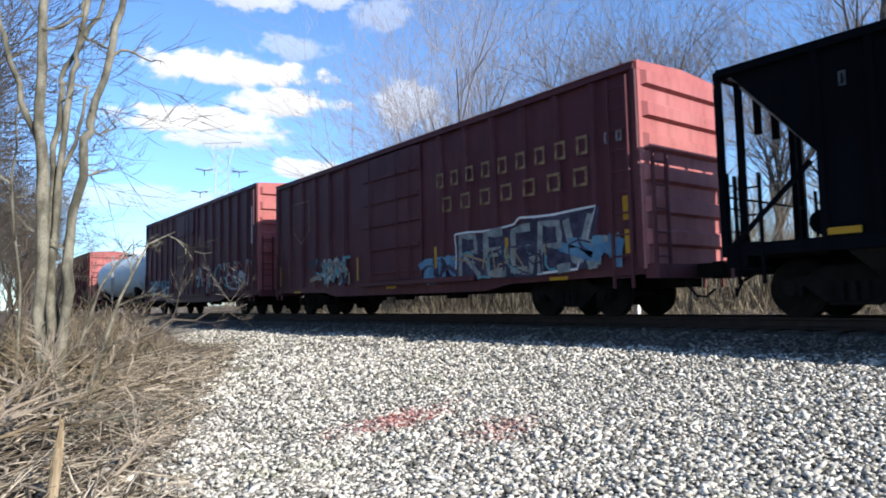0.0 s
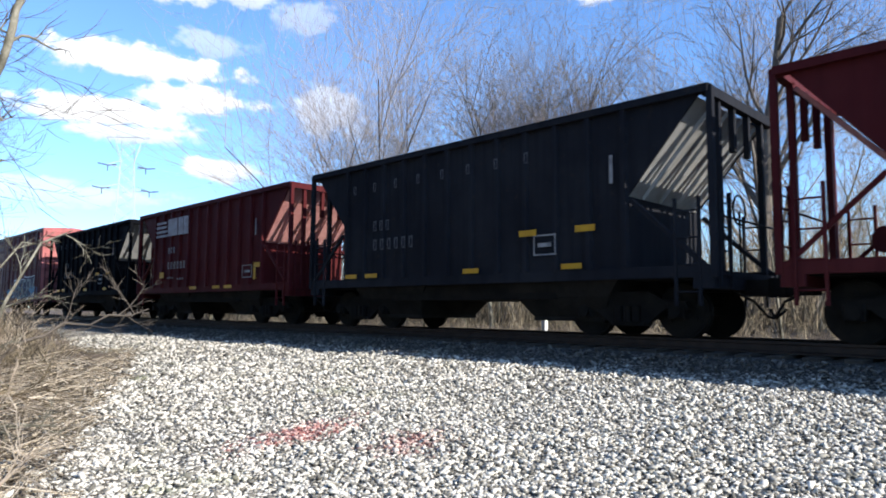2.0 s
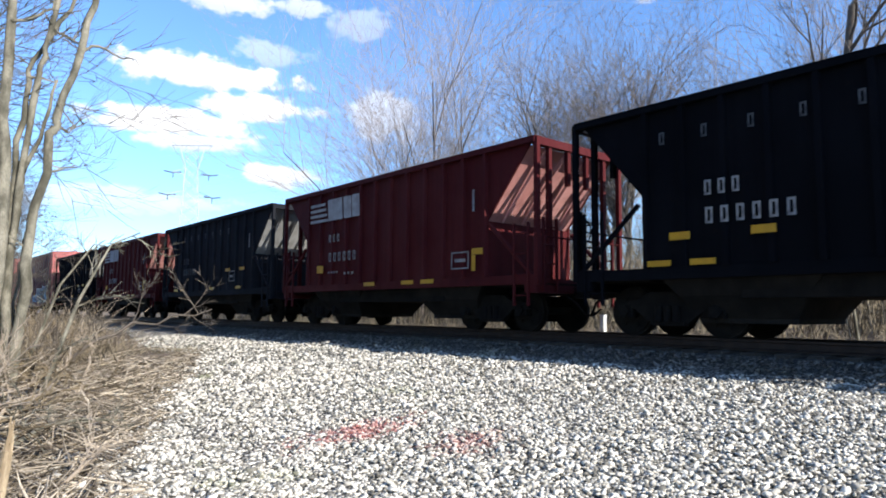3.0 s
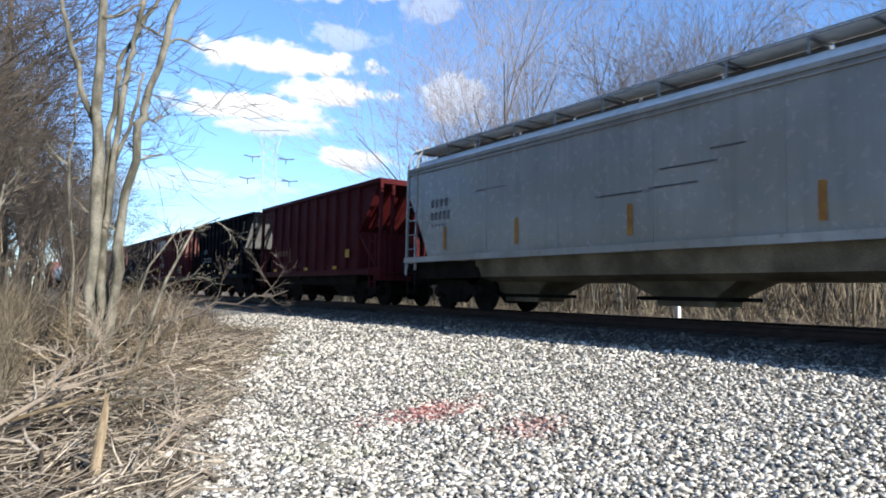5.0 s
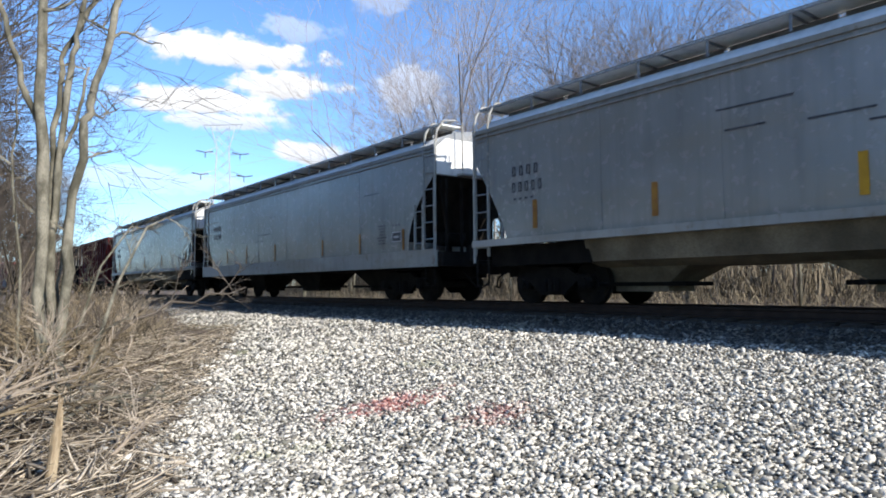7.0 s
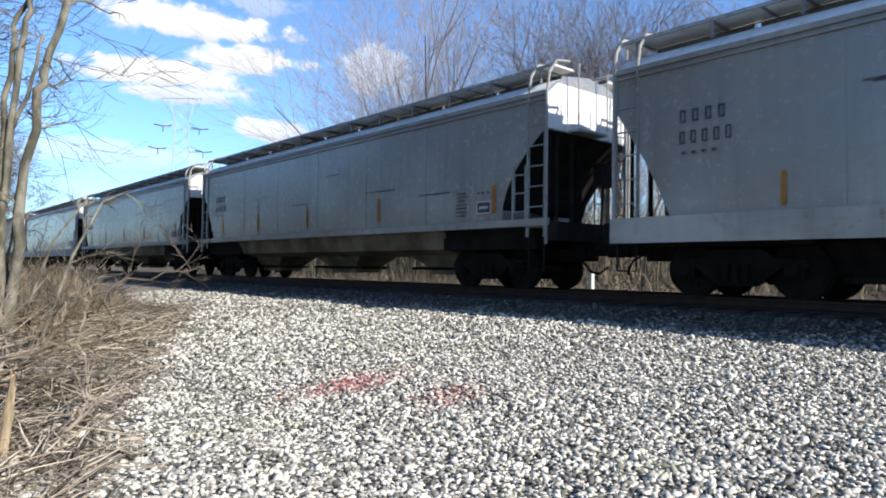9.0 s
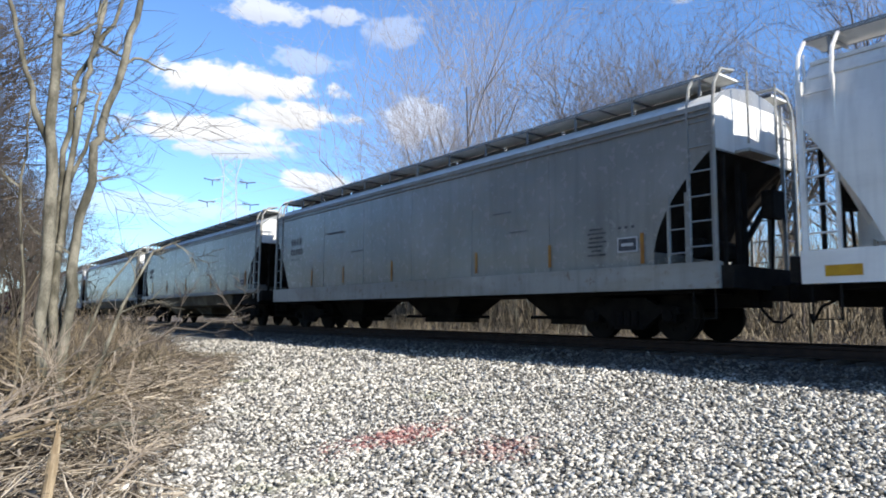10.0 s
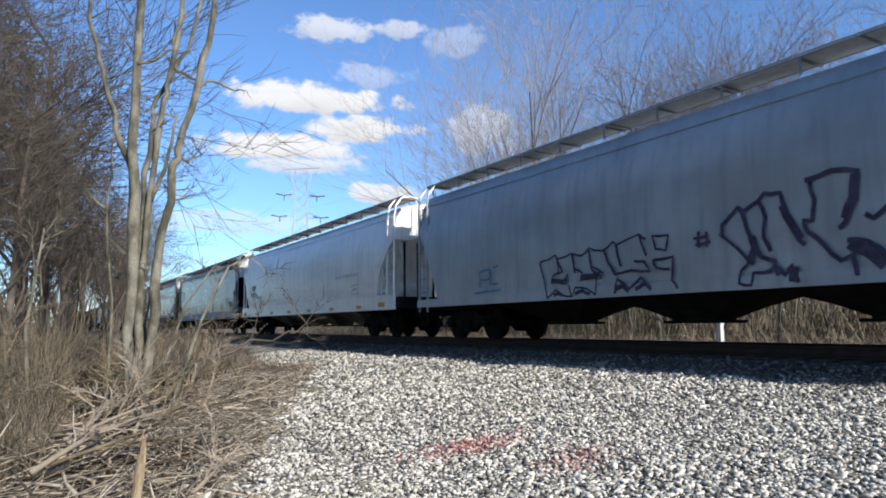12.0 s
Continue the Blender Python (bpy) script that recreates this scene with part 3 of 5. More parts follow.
def open_hopper(y0, paint, worn, label, half=5.52, pitch=12.1, top=4.08, posts=11):
    car = thing("hopper_car", pose(TRACK, y0, RAIL_TOP), label, "hopper car", "freight cars of the train")
    cut, zc, sill = half - 1.50, 2.45, 1.10
    outline = [(-half, top), (-half + .22, top - .12), (-cut, zc), (-cut, sill), (cut, sill), (cut, zc), (half - .22, top - .12), (half, top)]
    for s in (-1, 1):
        part("side_sheet", Shape().prism(outline, min(s * 1.36, s * 1.40), max(s * 1.36, s * 1.40)), paint, car)
        part("top_chord", Shape().box(min(s * 1.34, s * 1.50), max(s * 1.34, s * 1.50), -half, half, top - .10, top + .03, .02), paint, car)
        part("side_sill", Shape().box(min(s * 1.30, s * 1.46), max(s * 1.30, s * 1.46), -half, half, sill - .10, sill + .10, .02), paint, car)
        for k in range(posts):
            y = -cut + .05 + (2 * cut - .1) * k / (posts - 1)
            post = Shape().loft([[(s * 1.40, y - .07, z), (s * 1.485, y - .045, z), (s * 1.485, y + .045, z), (s * 1.40, y + .07, z)] for z in (sill + .1, top - .1)])
            part("side_post", post, paint, car)
        for end in (-1, 1):
            part("corner_post", Shape().box(min(s * 1.38, s * 1.48), max(s * 1.38, s * 1.48), end * half - .05, end * half + .05, sill - .1, top), paint, car)
            ladder(car, s * 1.46, end * (half - .42), .55, 2.3, .40, paint)
            brace = Shape().tube([(s * 1.43, end * (half - .05), sill), (s * 1.43, end * (cut + .1), zc - .1)], .05, 4)
            part("corner_brace", brace, paint, car)
    for end in (-1, 1):
        # worn is the sloping sheets' paint, paler where sunlight is put in.
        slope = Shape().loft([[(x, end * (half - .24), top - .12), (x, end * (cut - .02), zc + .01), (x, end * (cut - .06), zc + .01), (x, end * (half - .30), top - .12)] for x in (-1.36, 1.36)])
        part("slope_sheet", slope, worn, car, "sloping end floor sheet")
        part("end_bulkhead", Shape().box(-1.36, 1.36, min(end * (cut - .08), end * cut), max(end * (cut - .08), end * cut), sill, zc), paint, car)
        part("end_chord", Shape().box(-1.42, 1.42, min(end * half, end * (half - .14)), max(end * half, end * (half - .14)), top - .14, top + .03, .02), paint, car)
        for x in (-.95, -.32, .32, .95):
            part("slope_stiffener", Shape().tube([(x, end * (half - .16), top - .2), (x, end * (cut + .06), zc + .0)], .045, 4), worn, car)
            part("end_post", Shape().box(x - .05, x + .05, min(end * (half - .04), end * (half - .14)), max(end * (half - .04), end * (half - .14)), sill if abs(x) > .5 else top - .9, top - .1), paint, car)
        part("end_sill", Shape().box(-1.46, 1.46, min(end * half, end * (half - .35)), max(end * half, end * (half - .35)), .82, 1.12, .02), paint, car)
        part("end_platform", Shape().box(-1.3, 1.3, min(end * cut, end * half), max(end * cut, end * half), .98, 1.04), UNDER, car)
        part("hand_rail", Shape().tube([(-1.4, end * half, 2.0), (1.4, end * half, 2.0)], .02, 5), paint, car)
        ladder(car, -1.05, end * (half + .02), .85, 2.4, .42, paint, "x")
    wheel = Shape()
    ring = [(.55 + .28 * math.cos(a), -half + .35, 2.3 + .28 * math.sin(a)) for a in [math.tau * k / 16 for k in range(17)]]
    wheel.tube(ring, .02, 5).tube([(.55, -half + .35, 2.3), (.55, -half + .35, 1.05)], .02, 5)
    part("brake_wheel", wheel, UNDER, car, "brake hand wheel")
    part("air_tank", Shape().tube([(-.7, half - 1.2, 1.5), (.2, half - 1.2, 1.5)], .2, 14), paint, car)
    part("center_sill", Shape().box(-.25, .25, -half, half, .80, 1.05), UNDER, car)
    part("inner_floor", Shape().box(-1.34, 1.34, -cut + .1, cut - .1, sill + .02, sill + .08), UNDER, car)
    # Bays take a near-black colour in place of their shade.
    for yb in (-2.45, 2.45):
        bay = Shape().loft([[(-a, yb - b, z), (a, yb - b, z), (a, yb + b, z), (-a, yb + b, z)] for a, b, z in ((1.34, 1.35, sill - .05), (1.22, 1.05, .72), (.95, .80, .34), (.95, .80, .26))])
        part("hopper_bay", bay, SOOT_SHADE, car, "discharge bay, shade put in its near-black colour")
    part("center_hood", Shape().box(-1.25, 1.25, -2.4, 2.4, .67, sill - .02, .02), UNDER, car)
    running_gear(car, half - 1.72, half, pitch)
    return car


def covered_hopper(y0, paint, sill_paint, label, half=8.88, pitch=19.3, curved=False, bays=3, top=4.50, band=.34, hatch=True, sill=1.32):
    car = thing("covered_hopper_car", pose(TRACK, y0, RAIL_TOP), label, "covered hopper", "freight cars of the train")
    if curved:
        prof = [(1.46, sill), (1.48, 1.7), (1.49, 2.2), (1.49, 2.6), (1.485, 3.0), (1.45, 3.4), (1.37, 3.8), (1.25, 4.16), (1.06, top), (.55, top + .14), (0, top + .2)]
    else:
        prof = [(1.40, sill), (1.42, 1.7), (1.43, 2.2), (1.43, 2.8), (1.43, 3.4), (1.43, 3.8), (1.43, 4.06), (1.37, 4.14), (1.12, 4.34), (.7, 4.50), (0, 4.60)]
    pz, px = [p[1] for p in prof], [p[0] for p in prof]
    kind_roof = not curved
    rise, run = 3.30, 1.22

    def bottom(y):
        cut = run if y < 0 else 1.05
        d = (abs(y) - (half - cut)) / cut
        return sill if d <= 0 else sill + (rise - sill) * min(1, d) ** (.50 if y < 0 else .80)

    steps = [half - run * (1 - (1 - k / 12) ** 1.6) for k in range(13)]
    ys_ = [-a for a in steps] + [-(half - run) * .5, 0, (half - run) * .5] + steps[::-1]
    sections = []
    for y in ys_:
        zb = bottom(y)
        right = [(float(np.interp(max(z, zb), pz, px)) if z < 4.05 else x, max(z, zb + .001 * i)) for i, (x, z) in enumerate(prof)]
        sections.append([(x, y, z) for x, z in right] + [(-x, y, z) for x, z in right[::-1][1:]])
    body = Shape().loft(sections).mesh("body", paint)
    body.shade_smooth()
    # Flat-sided cars: sun and shade coloured in, upward faces paler, downward near black.
    body.materials.append(paint if curved else SOOT_SHADE)
    body.materials.append(ROOF_LIT if kind_roof else paint)
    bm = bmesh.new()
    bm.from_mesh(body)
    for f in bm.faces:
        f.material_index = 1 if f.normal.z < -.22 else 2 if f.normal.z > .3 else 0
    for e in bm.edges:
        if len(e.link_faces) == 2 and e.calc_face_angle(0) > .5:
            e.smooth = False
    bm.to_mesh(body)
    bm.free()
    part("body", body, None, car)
    BOARD = 4.62 if not curved else 4.76
    for s in (-1, 1):
        lo, hi = sorted((s * 1.38, s * 1.505))
        part("side_sill", Shape().box(lo, hi, -half - .1, half + .1, sill - band, sill + .03, .02), sill_paint, car, "pale side sill")
        eave = prof[8]
        if not curved:
            a, b = sorted((s * 1.41, s * 1.475))
            part("eave_strip", Shape().box(a, b, -half, half, 3.90, 3.925), sill_paint, car)
            # Paler sill paint puts a sunlit line along the roof edge.
            part("eave", Shape().box(a, b, -half, half, 4.0, 4.09, .012), sill_paint, car, "roof edge angle, paler to put sunlight in")
        else:
            a, b = sorted((s * 1.24, s * 1.295))
            part("seam", Shape().box(a, b, -half + .05, half - .05, 4.075, 4.095), paint, car)
            if bays == 4:
                a, b = sorted((s * 1.06, s * 1.15))
                part("roof_edge", Shape().box(a, b, -half + .02, half - .02, 4.34, 4.40), PAINT_WHITE, car, "white sunlit roof edge")
        xw = .92 if not curved else .80
        for k in range(9 if not curved else 0):
            ya = -half + .25 + (2 * half - .5) * k / 9
            a, b = sorted((s * .62, s * .65))
            part("roof_coaming", Shape().box(a, b, ya, ya + (2 * half - .5) / 9 - .10, 4.46, BOARD - .015), GALV, car, "shaded gray hatch coaming")
        a, b = sorted((s * (xw - .34), s * (xw + .34)))
        board = part("running_board", Shape().box(a, b, -half - .05, half + .05, BOARD, BOARD + .035), WALKWAY, car, "raised pale steel roof walkway")
        for e in (a, b - .02):
            part("edge_angle", Shape().box(e, e + .02, -half - .06, half + .06, BOARD - .012, BOARD + .05), GALV, board)
        for k in range(1, 7):
            part("joint_strap", Shape().box(a + .01, b - .01, -half + 2 * half * k / 7 - .03, -half + 2 * half * k / 7 + .03, BOARD - .012, BOARD - .001), GALV, board)
        for k in range(13):
            y = -half + .3 + (2 * half - .6) * k / 12
            part("bracket", Shape().tube([(s * (xw + .32), y, BOARD - .30), (s * (xw + .32), y, BOARD - .03), (s * .45, y, BOARD - .03)], .032, 4), GALV, board)
        for k in range(1, 6):
            y = -half + run + (2 * half - 2 * run) * k / 6
            a, b = sorted((s * 1.425, s * 1.4345))
            if not curved:
                part("side_seam", Shape().box(a, b, y - .02, y + .02, sill + .04, 4.02), paint, car)
        for end in (-1, 1):
            for y in (end * (half + .05), end * (half - .44)):
                foot = .95 if abs(y) > half else top - .5
                p = Shape().tube([(s * 1.45, y, foot), (s * 1.45, y, 4.05), (s * 1.38, y, 4.45), (s * 1.16, y, 4.74), (s * .75, y, 4.80)], .030, 6)
                part("grab_post", p, sill_paint, car, "bent pale steel grab post")
            part("grab_rail", Shape().tube([(s * .76, end * (half + .05), 4.8), (s * .76, end * (half - .44), 4.8)], .03, 6), sill_paint, car)
            ladder(car, s * 1.44, end * (half - .22), sill - .35, top - .4, .46, paint)
            if end < 0:
                ladder(car, s * 1.44, end * (half - .68), sill, 2.6, .36, paint)
    if hatch:
        for k in range(10):
            y = -half + 1.1 + (2 * half - 2.2) * k / 9
            part("roof_hatch", Shape().tube([(0, y, 4.5), (0, y, 4.64), (0, y, 4.70)], [.42, .42, .30], 16), paint, car, "round roof hatch lid")
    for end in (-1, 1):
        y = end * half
        part("end_sill", Shape().box(-1.42, 1.42, min(y, y + end * .3), max(y, y + end * .3), sill - .42, sill - .04, .02), SOOT_SHADE, car)
        # Thin plate added over the end wall, paler to put sunlight in.
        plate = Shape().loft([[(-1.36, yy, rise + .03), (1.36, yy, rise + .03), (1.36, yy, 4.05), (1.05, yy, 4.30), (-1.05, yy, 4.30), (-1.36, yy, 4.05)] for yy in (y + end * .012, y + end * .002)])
        part("end_sheet", plate, ROOF_LIT, car, "upper end sheet, sunlight put in its colour")
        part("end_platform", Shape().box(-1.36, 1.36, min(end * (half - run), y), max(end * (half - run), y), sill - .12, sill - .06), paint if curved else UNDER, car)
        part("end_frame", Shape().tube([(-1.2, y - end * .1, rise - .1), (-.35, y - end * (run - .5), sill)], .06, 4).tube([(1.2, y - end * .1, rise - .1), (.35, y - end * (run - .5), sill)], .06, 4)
             .box(-.08, .08, y - .08 - end * .3, y + .08 - end * .3, sill, rise + .1), paint if curved else SOOT_SHADE, car)
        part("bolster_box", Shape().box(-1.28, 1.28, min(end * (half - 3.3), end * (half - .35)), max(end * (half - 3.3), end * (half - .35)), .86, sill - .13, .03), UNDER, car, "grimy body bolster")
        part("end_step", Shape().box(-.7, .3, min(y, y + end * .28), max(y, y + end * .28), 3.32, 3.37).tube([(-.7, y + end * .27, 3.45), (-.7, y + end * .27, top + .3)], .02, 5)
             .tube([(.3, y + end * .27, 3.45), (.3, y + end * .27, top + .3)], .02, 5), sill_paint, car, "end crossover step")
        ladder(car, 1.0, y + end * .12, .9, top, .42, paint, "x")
        part("air_tank", Shape().tube([(-.75, end * (half - .75), sill + .35), (.35, end * (half - .75), sill + .35)], .19, 14), paint if curved else SOOT_SHADE, car)
        part("stirrup", Shape().tube([(-1.42, end * (half - .02), sill - .3), (-1.42, end * (half - .02), .42), (-1.42, end * (half - .42), .42), (-1.42, end * (half - .42), sill - .3)], .022, 5), SOOT_SHADE, car)
        part("brake_box", Shape().box(.15, .62, min(y, y + end * .22), max(y, y + end * .22), 2.25, 2.75, .03).tube([(.4, y + end * .1, 2.3), (.4, y + end * .05, sill - .1)], .03, 6), SOOT_SHADE, car, "grimy hand brake box")
        part("end_pipe", Shape().tube([(-1.0, y - end * .05, rise - .05), (-1.0, y - end * .05, sill - .05)], .04, 6).tube([(-.45, y - end * .1, rise - .05), (-.45, y - end * .1, sill - .05)], .05, 6), SOOT_SHADE, car)
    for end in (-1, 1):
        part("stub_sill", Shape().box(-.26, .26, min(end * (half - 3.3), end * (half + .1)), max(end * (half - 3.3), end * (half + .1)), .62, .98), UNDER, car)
    span = 2 * (half - 3.35)
    if not curved:
        low = .90 if band > .3 else .76
        # Near black on the deep-band cars is shade put into the colour.
        dirt = SOOT_SHADE if band > .3 else BAY_DIRT
        part("belly_sheet", Shape().loft([[(-x, -half + 3.2, z), (x, -half + 3.2, z), (x, half - 3.2, z), (-x, half - 3.2, z)] for x, z in ((1.36, sill - .03), (1.20, low + .12), (.74, low))]), dirt, car, "sloping belly sheets in dirt and shade colours")
        for yb, b, foot in ((-4.85, 1.25, .62), (0, 1.30, .66), (4.85, 1.25, .62)):
            bay = Shape().loft([[(-x, yb - c, z), (x, yb - c, z), (x, yb + c, z), (-x, yb + c, z)] for x, c, z in ((.72, b, low + .02), (.50, foot + .10, .48), (.45, foot, .40), (.45, foot, .27))])
            bay_ob = part("hopper_bay", bay, dirt, car, "discharge bay in dirt and shade colours")
            part("outlet_gate", Shape().box(-.50, .50, yb - foot - .40, yb + foot + .40, .38, .46, .015), UNDER, bay_ob)
            part("gate_shaft", Shape().tube([(-1.15, yb + foot - .1, .42), (1.15, yb + foot - .1, .42)], .04, 6), UNDER, bay_ob)
    for k in range(bays if curved else 0):
        yb = -span / 2 + span * (k + .5) / bays
        b = span / bays / 2
        bay = Shape().loft([[(-a, yb - c, z), (a, yb - c, z), (a, yb + c, z), (-a, yb + c, z)] for a, c, z in ((1.34, b * .995, sill - .04), (1.26, b * .93, 1.0), (.62, b * .48, .68), (.36, b * .26, .48), (.36, b * .26, .42))])
        # Except on four-bay cars, near black puts shade into the bays.
        bay_ob = part("hopper_bay", bay, BAY_DIRT if bays == 4 else SOOT_SHADE, car, "discharge bay in dust and shade colours")
        part("outlet_gate", Shape().box(-.46, .46, yb - b * .34, yb + b * .34, .39, .45, .015), UNDER, bay_ob)
    running_gear(car, half - 2.05, half, pitch)
    return car


def tank_car(y0, label, half=6.6, pitch=15.0):
    car = thing("tank_car", pose(TRACK, y0, RAIL_TOP), label, "tank car", "freight cars of the train")
    r, zc = 1.42, 2.62
    secs = [(-half, .15), (-half + .06, .55), (-half + .25, 1.0), (-half + .6, 1.3), (-half + 1.0, r), (half - 1.0, r), (half - .6, 1.3), (half - .25, 1.0), (half - .06, .55), (half, .15)]
    part("tank", Shape().tube([(0, y, zc) for y, _ in secs], [q for _, q in secs], 32), TANK_WHITE, car, "pale rounded tank shell", True)
    part("dome", Shape().tube([(0, 0, zc + r - .1), (0, 0, zc + r + .3)], .5, 20), TANK_WHITE, car)
    part("dome_rail", Shape().box(-.9, .9, -1.1, 1.1, zc + r + .02, zc + r + .06).tube([(-.9, -1.1, zc + r + .6), (-.9, 1.1, zc + r + .6)], .03, 5), GALV, car)
    part("center_sill", Shape().box(-.3, .3, -half - .6, half + .6, .62, 1.05), UNDER, car)
    for end in (-1, 1):
        part("saddle", Shape().box(-1.2, 1.2, end * (half - 1.6) - .3, end * (half - 1.6) + .3, .95, 1.7, .05), UNDER, car)
        part("end_platform", Shape().box(-1.4, 1.4, min(end * half, end * (half + .6)), max(end * half, end * (half + .6)), .95, 1.05), UNDER, car)
    for s in (-1, 1):
        ladder(car, s * 1.5, 0, 1.0, 4.0, .45, GALV)
    running_gear(car, half - 1.2, half + .6, pitch)
    return car


# ---- the train ----
BLOCKS = ("0.4,0 .5,9 1.7,8.6 1.8,5.4 .7,4.8 2.1,.2", "3.9,8.9 2.6,8.7 2.7,.6 4.1,.8", "2.7,4.9 3.8,5", "5.9,9 4.7,8.6 4.6,1 5.9,.8 6,3.6", "6.5,0 6.6,9.4 7.7,9 7.8,5 6.7,4.6", "8.2,9.4 8.7,2 9.0,1.8 9.7,9.8", "7.6,.5 8.4,.8")
TAG_SMALL = ("0,8.2 .8,8.6 1.4,9.4 1.6,8.5 2.8,9.3 3.6,8.5 4.2,10 4.6,9.3 5.2,9 6,10.5 6.2,9.7 7.8,11.2 8.2,10", "0,8.2 .4,4 .6,0", "1.5,9 2,5.5 1.2,5 1,3.5 2.2,3 2.4,5",
             ".6,0 1.4,1.8 2,.5 2.8,.2 3,2 4,1.5 4.6,.2", "2.8,9 3,6 3.6,5 3.4,3.5 4.8,3.8 5,5", "4.2,9.5 4.4,6 5.2,4.5 5,3.5", "5.8,5.5 6,4 7.2,4.5 8.4,4 8,6 7.4,6.2", "6,.2 6.2,3 7,1 7.8,3 8.4,.5",
             "7.8,11 8.2,7", "8.6,10.5 9.6,10.2 9.4,7.5 8.8,8 8.6,10.5", "8.6,6 9.8,6.2 9.7,2 10,.5", "8.6,6 8.8,4.5 9.6,4", "1.5,9.2 1.7,5", "2.9,9.2 3.05,5", "4.2,9.6 4.35,5.6 4.7,4.6", "5.3,9.2 5.6,6.4 6.1,4.2", "6.2,9.8 6.5,5.4", "4.6,.2 4.7,3.6", "2.5,2.6 2.7,.2")
TAG_SPOTS = ("1,4 2,3.6 2.4,4.4", "3.5,4.2 4.4,4 5,4.4", "6,1 6.6,1.6 7,.6", "7.4,.8 8,1.8 8.4,.8", "1.2,.6 1.6,1 2,.6", "3,.6 3.6,1.2 4.2,.5")
TAG_LARGE = (".2,5.5 .2,6.8 1.4,8.5 1.8,7.2 2.2,5 2.8,3 3.6,2.5 3.8,1", "0,6 1.2,4.2 2,2.5 1.4,1.8 1.2,.5 2,.2 2.2,1.5 3,1.4", "1.4,8.5 1.8,8 2.8,8.8 3.2,9.5 4.2,9.3 4.4,7.5 5,5 5.5,3.8",
             "2.8,8.8 3.2,7 3,5 3.4,3.5", "3,1.4 3.6,2 4.2,1 4.6,2 5,.2", "5.7,10 6,10 6.2,8 6,6 5.5,6.2 5.7,5 6.6,3.5 7.4,2 8,2.5 8.2,.5", "5.7,10 7.2,10.5 8.6,10 8.4,7.5 7.8,5.5 7.4,5", "8.8,6 9.2,5.5 10,6.5 10.6,8", "7.8,3.8 8.8,3.5 9.8,2 10.4,.6")
TAG_HEAVY = ("8.5,9.8 8.3,7.6 7.8,5.8", "2,2.4 2.4,4 2.2,5.2", "4.3,8 4.8,6 5.3,4.4", "7.9,3.5 8.8,2.6 9.6,1.2", "4.7,.3 4.8,1.8")
TRAIN = []


def on_train(car, y):
    TRAIN.append((car, y))
    return car


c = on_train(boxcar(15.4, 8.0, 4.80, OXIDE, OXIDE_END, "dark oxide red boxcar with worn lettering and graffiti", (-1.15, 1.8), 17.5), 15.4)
X = -1.494
for y0, y1, z, count in ((-1.75, -7.0, 3.43, 9), (-1.95, -7.0, 2.80, 7)):
    bars(c, X, y0, y1, z, .38, count, MARK_TAN, "line of worn tan lettering")
bars(c, X, -7.2, -7.75, 3.45, .22, 2, MARK_WHITE, "small white stencil marks")
part("graffiti", Shape().add([(X - .002, p, q) for p, q in ((-2.55, .90), (-2.62, 1.85), (-3.6, 1.92), (-4.9, 1.98), (-5.0, 2.12), (-7.1, 2.16), (-6.75, .98), (-5.3, .86))], [tuple(range(8))]), SPRAY_DARK, c, "dark sprayed backing of a graffiti piece")
scrawl(c, X - .004, -2.6, -7.0, .92, 2.06, BLOCKS, .17, SPRAY_WHITE, "pale gray sprayed block shape")
scrawl(c, X - .004, -2.6, -7.0, .92, 2.06, ("0,9.6 2.4,9.4 4.8,9.9 5.2,11 7.4,10.6 10,11 9.6,7.5 9.3,4 8.8,.4 6.3,0", "0,9.6 .1,5 -.1,0"), .05, PAINT_WHITE, "white sprayed outline")
scrawl(c, X - .008, -2.6, -7.0, .92, 2.06, ("1.1,7 1.5,6.8 1.4,5.8 1.1,5.6", "3.3,6.6 3.9,6.6", "3.3,3.4 4,3.4", "5.2,7 5.1,3.5 5.7,3", "6.9,7.4 7.4,7 7.2,5.8 6.8,5.8", "8.8,8 9.0,5 9.3,3.6"), .06, SPRAY_DARK, "dark sprayed inner line")
tangle(c, X - .002, 2.6, 4.9, .92, 1.75, 46, (SPRAY_WHITE, SPRAY_TEAL, SPRAY_DARK, SPRAY_TAN, MARK_PALE), 9, .10)
tangle(c, X - .001, -1.7, -2.7, .90, 1.35, 16, (SPRAY_BLUE, SPRAY_BLUE, SPRAY_DARK), 1, .16, "blue and black sprayed patch")
tangle(c, X - .001, -6.7, -7.5, .95, 1.45, 16, (SPRAY_BLUE, SPRAY_WHITE, SPRAY_BLUE), 2, .15, "blue and white sprayed patch")
tangle(c, X - .010, -2.7, -6.7, .90, 1.5, 34, (SPRAY_DARK, SPRAY_TAN, SPRAY_TEAL, SPRAY_DARK), 6, .035, "thin dark sprayed drip")
stripes(c, X, (-1.8, -4.45), 1.5, .10, .55)
stripes(c, X, (7.6, 2.1), 1.4, .08, .7)
stripes(c, X, (-7.7,), 2.05, .12, .45)
stripes(c, X, (-7.72,), 1.42, .12, .45)
stripes(c, -1.42, (.4, -5.9, 6.4), .80, .5, .07)
shield = Shape().ribbon([(6.5, 3.9), (6.5, 2.9), (5.9, 2.45), (5.3, 2.9), (5.3, 3.9), (6.5, 3.9)], .05, X)
part("emblem", shield, MARK_TAN, c, "faded shield outline")

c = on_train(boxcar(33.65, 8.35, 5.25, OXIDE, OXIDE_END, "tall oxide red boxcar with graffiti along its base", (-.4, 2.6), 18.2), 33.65)
